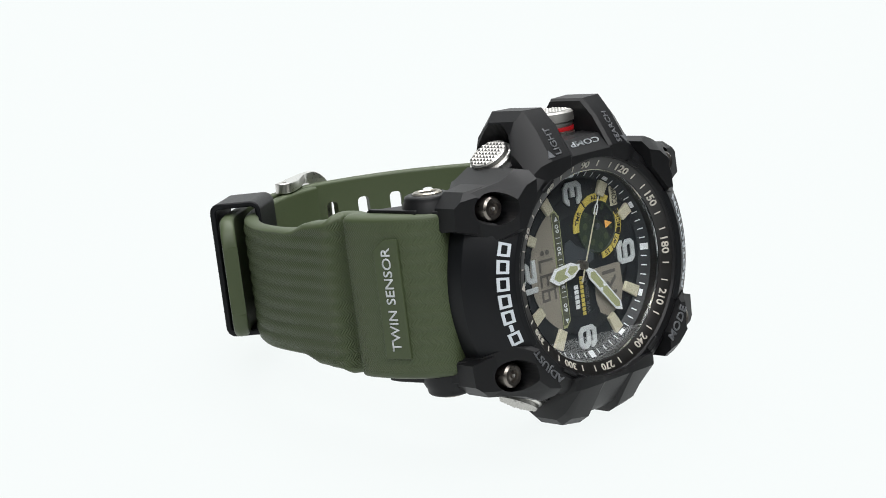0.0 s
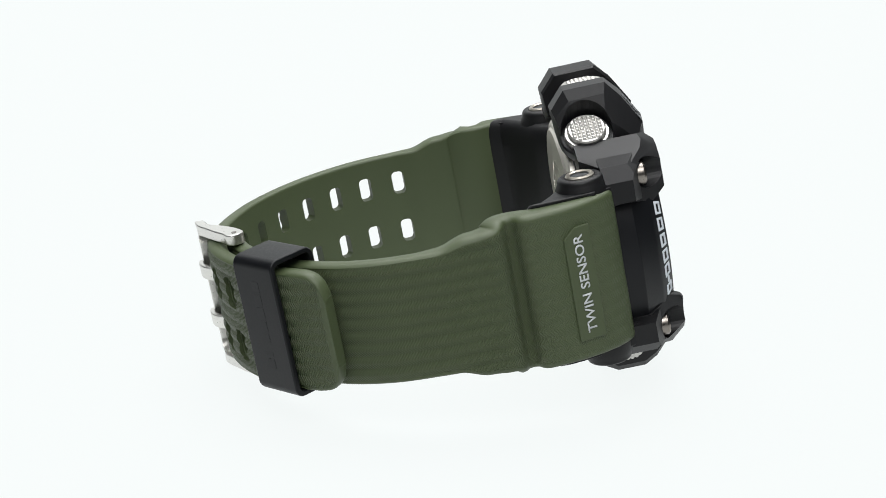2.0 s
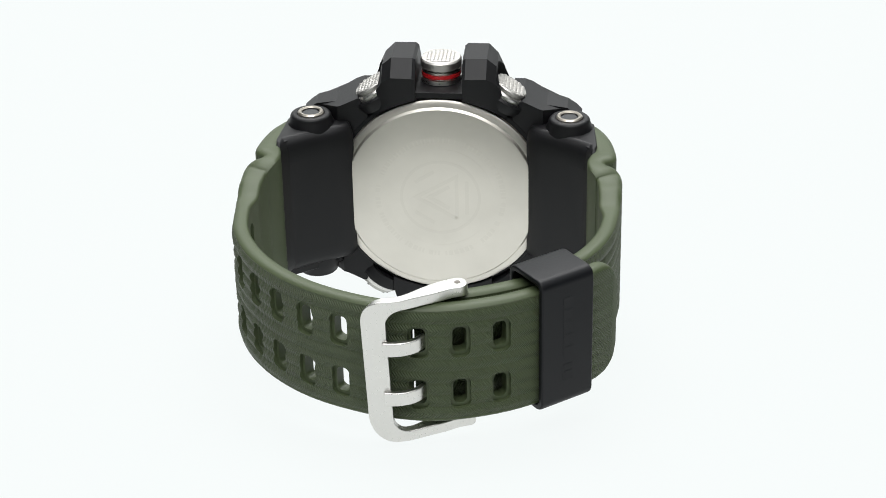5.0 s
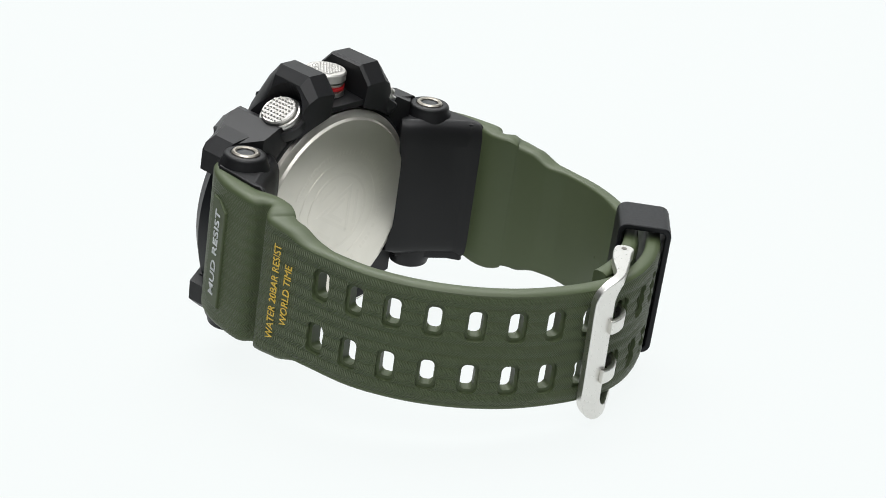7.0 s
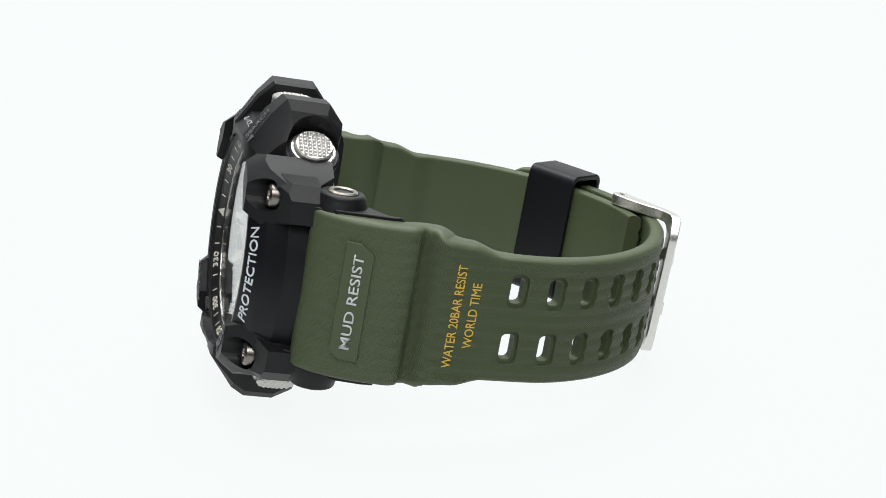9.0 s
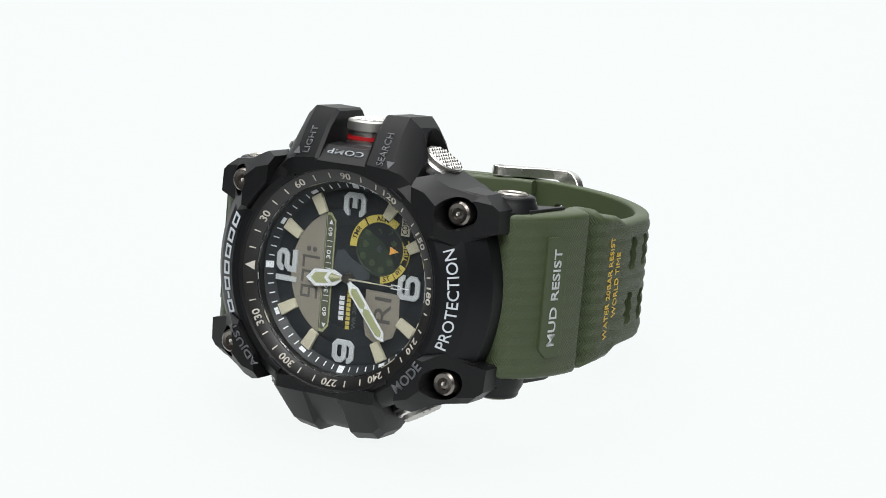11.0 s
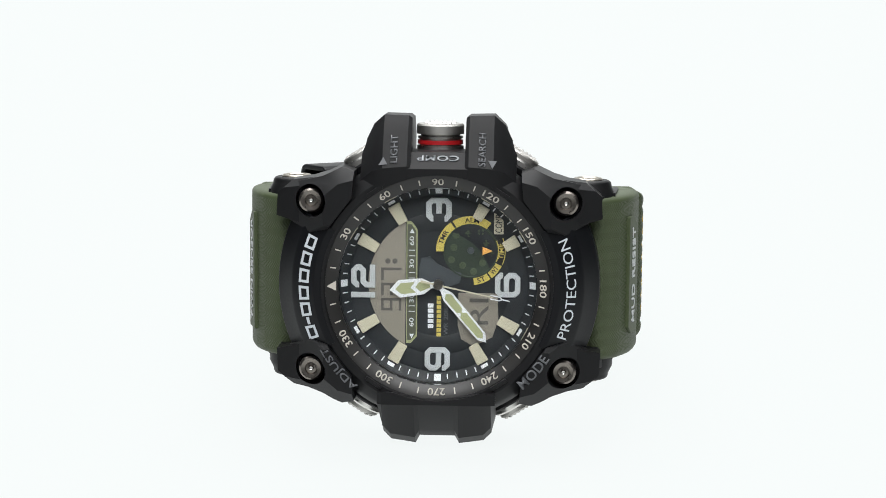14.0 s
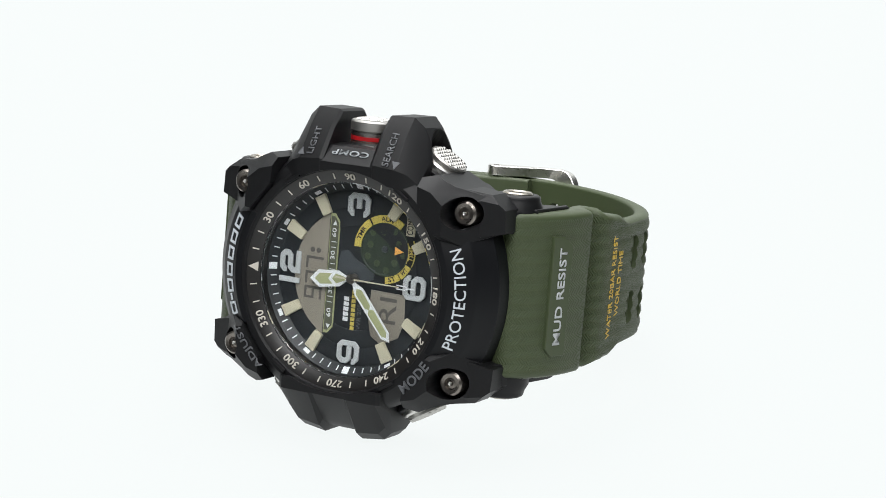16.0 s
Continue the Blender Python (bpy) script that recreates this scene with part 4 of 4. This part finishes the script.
def keeper(st):
    """Black resin loop that holds the strap's tail."""
    s = st.where(-25.8, 0, 107)
    q, along, out = st.at(s)
    x, z = Vector((along.x, 0, along.y)), Vector((out.x, 0, out.y))
    m = Matrix((x, Vector((0, 1, 0)), z)).transposed().to_4x4()
    m.translation = Vector((q.x, 1.95, q.y))
    bm = bmesh.new()
    def rr(a, b0, b1, r, n=5):
        pts = []
        for sx, sy, a0 in ((1, 1, 0), (-1, 1, 90), (-1, -1, 180), (1, -1, 270)):
            for i in range(n + 1):
                t = radians(a0 + 90 * i / n)
                cx, cy = sx * (a - r), (b1 - r if sy > 0 else b0 + r)
                pts.append((cx + r * math.cos(t), cy + r * math.sin(t)))
        return pts
    o, i_ = rr(12.7, -8.2, 1.55, 1.8), rr(11.6, -7.2, 0.4, 0.8)
    rings = []
    for y, pts in ((-5.4, i_), (-5.4, o), (5.4, o), (5.4, i_)):
        rings.append([bm.verts.new((y, a, b)) for a, b in pts])
    n = len(o)
    for a, b in zip(rings, rings[1:] + rings[:1]):
        for k in range(n):
            bm.faces.new((a[k], a[(k + 1) % n], b[(k + 1) % n], b[k]))
    bmesh.ops.transform(bm, matrix=m, verts=bm.verts)
    ob = part("keeper", bm, SATIN, None, "black resin strap keeper with faint raised marks", bevel=0.35)
    for k in range(7):
        bm = bmesh.new()
        a = -7.6 + k * 2.4
        prism(bm, [(-1.0, a), (1.0, a), (1.0, a + (0.8 if k == 1 else 1.8)), (-1.0, a + (0.8 if k == 1 else 1.8))], 1.53, 1.58, m)
        part("brand_mark", bm, SATIN, ob, smooth=False)


def buckle():
    """Steel double-prong buckle."""
    # the frame: a flat rounded loop that bends with the strap
    line = [(-10.0, -70.8), (-7.0, -72.0), (-3.0, -74.8), (0.6, -77.3), (4.2, -78.1), (7.3, -77.2)]
    path = spline(line, 40)
    L = path[-1][1]
    def place(s):
        s = min(max(s, 0), L)
        i = min(int(s / L * 39), 38)
        (a, sa), (b, sb) = path[i], path[i + 1]
        al = (b - a).normalized()
        return a.lerp(b, (s - sa) / (sb - sa)), Vector((al.y, -al.x)) if (Vector((al.y, -al.x)).y < 0) else Vector((-al.y, al.x))
    bm = bmesh.new()
    n = 12
    outer, inner = [], []
    ho, hi, r, ri = 13.7, 11.7, 4.6, 2.6
    # arm, rounded corner, bar, corner, arm
    for k in range(26):
        x = (0, 0.25, 0.5, 0.8, 1.2, 1.6)[k] if k < 6 else 1.6 + (L - r - 1.6) * (k - 5) / 21
        outer.append((x, ho))
        inner.append((min(x, L - 4.2 - ri), hi))
    for k in range(n + 1):
        a = radians(90 - 90 * k / n)
        outer.append((L - r + r * math.cos(a), ho - r + r * math.sin(a)))
        inner.append((L - 4.2 - ri + ri * math.cos(a), hi - ri + ri * math.sin(a)))
    outer = outer + [(s, -v) for s, v in outer[::-1]]
    inner = inner + [(s, -v) for s, v in inner[::-1]]
    rings = []
    def deep(x):
        t = blend(x, [(0, 1.75), (5, 1.6), (L - 7, 0.85)])
        return t * math.sqrt(max(0.02, 1 - (1 - x / 1.6) ** 2)) if x < 1.6 else t
    for (so, vo), (si, vi) in zip(outer, inner):
        t = deep(min(so, si))
        po, no = place(so)
        pi_, ni_ = place(si)
        f = lambda p, n_, v, h: Vector((p.x + n_.x * h + 0.045 * (v - 13.7), 0.8 + v, p.y + n_.y * h))
        rings.append([f(po, no, vo, t), f(po, no, vo, -t), f(pi_, ni_, vi, -t), f(pi_, ni_, vi, t)])
    loft(bm, rings)
    frame_ob = part("buckle", bm, STEEL, None, "polished steel buckle with two prongs", bevel=0.4, segments=3)
    bm = bmesh.new()
    turned(bm, [(0, -13.76), (0.5, -13.76), (0.5, 13.76), (0, 13.76)], axis((-8.4, 0.8, -71.3), (0, 1, 0)), n=20)
    part("pivot", bm, GUN, frame_ob)
    for v in (5.7, -3.95):
        bm = bmesh.new()
        line = [(-6.5, -72.4), (-3.2, -75.6), (-1.8, -77.6), (0.2, -78.8), (2.2, -79.2), (3.6, -79.1)]
        rings = []
        for p, s in spline(line, 18):
            rings.append(p)
        secs = []
        for i, p in enumerate(rings):
            d = (rings[min(i + 1, 17)] - rings[max(i - 1, 0)]).normalized()
            nn = Vector((d.y, -d.x))
            if nn.y > 0:
                nn = -nn
            hw = 1.3
            secs.append([Vector((p.x + nn.x * h, v + a, p.y + nn.y * h)) for a, h in ((-hw, 0.5), (-hw, -0.5), (hw, -0.5), (hw, 0.5))])
        part("prong", loft(bm, secs), STEEL, frame_ob, bevel=0.25)


case()
for su in (1, -1):
    for sv in (1, -1):
        corner(su, sv)
        side_button(su, sv)
        lug(su, sv)
    guard(su)
crown()
bottom_guard()
bent_word("lettering", "ADJUST", -40, 21.3, 5.52, 8.6, 1.6, GREYPRINT, None, False, bold=0.014)
bent_word("lettering", "MODE", 220, 21.3, 5.52, 6.6, 1.75, GREYPRINT, None, True, bold=0.014)
dial()
strap6, strap12 = straps()
keeper(strap6)
buckle()
second = pointers()

# ---- movement: the turntable stops at 13.5 s and runs back ----
TURN = [(0.0, -315.56), (0.5, -304.19), (1.0, -290.45), (1.5, -277.4), (2.0, -263.36), (2.5, -250.34), (3.0, -236.12), (3.5, -222.76),
        (4.0, -209.08), (4.2, -204.0), (5.25, -176.2), (6.3, -148.48), (6.5, -143.08), (7.0, -129.14), (7.5, -116.08), (8.0, -101.95),
        (8.2, -96.46), (9.25, -68.2), (10.3, -41.9), (10.5, -37.59), (11.0, -27.35), (11.5, -19.15), (12.0, -11.79), (12.5, -6.25),
        (13.0, -1.68), (13.5, 0.0), (14.0, -1.15), (14.5, -5.04), (15.0, -10.75), (15.5, -17.26), (16.0, -25.89)]


def motions():
    walk(watch, [(t, pose(0, 0, 0, 0, 0, a)) for t, a in TURN])
    at = lambda sec: BASE @ Matrix.Rotation(-radians(sec * 6), 4, "Z")
    rows = [(0.0, at(19)), (0.4, at(19))]
    for k in range(14):
        rows += [(k + 0.5, at(20 + k)), (k + 1.4 if k < 13 else 13.55, at(20 + k))]
    rows += [(13.7, at(32)), (14.6, at(32)), (14.7, at(31)), (15.6, at(31)), (15.7, at(30)), (16.0, at(30))]
    walk(second, rows)


motions()
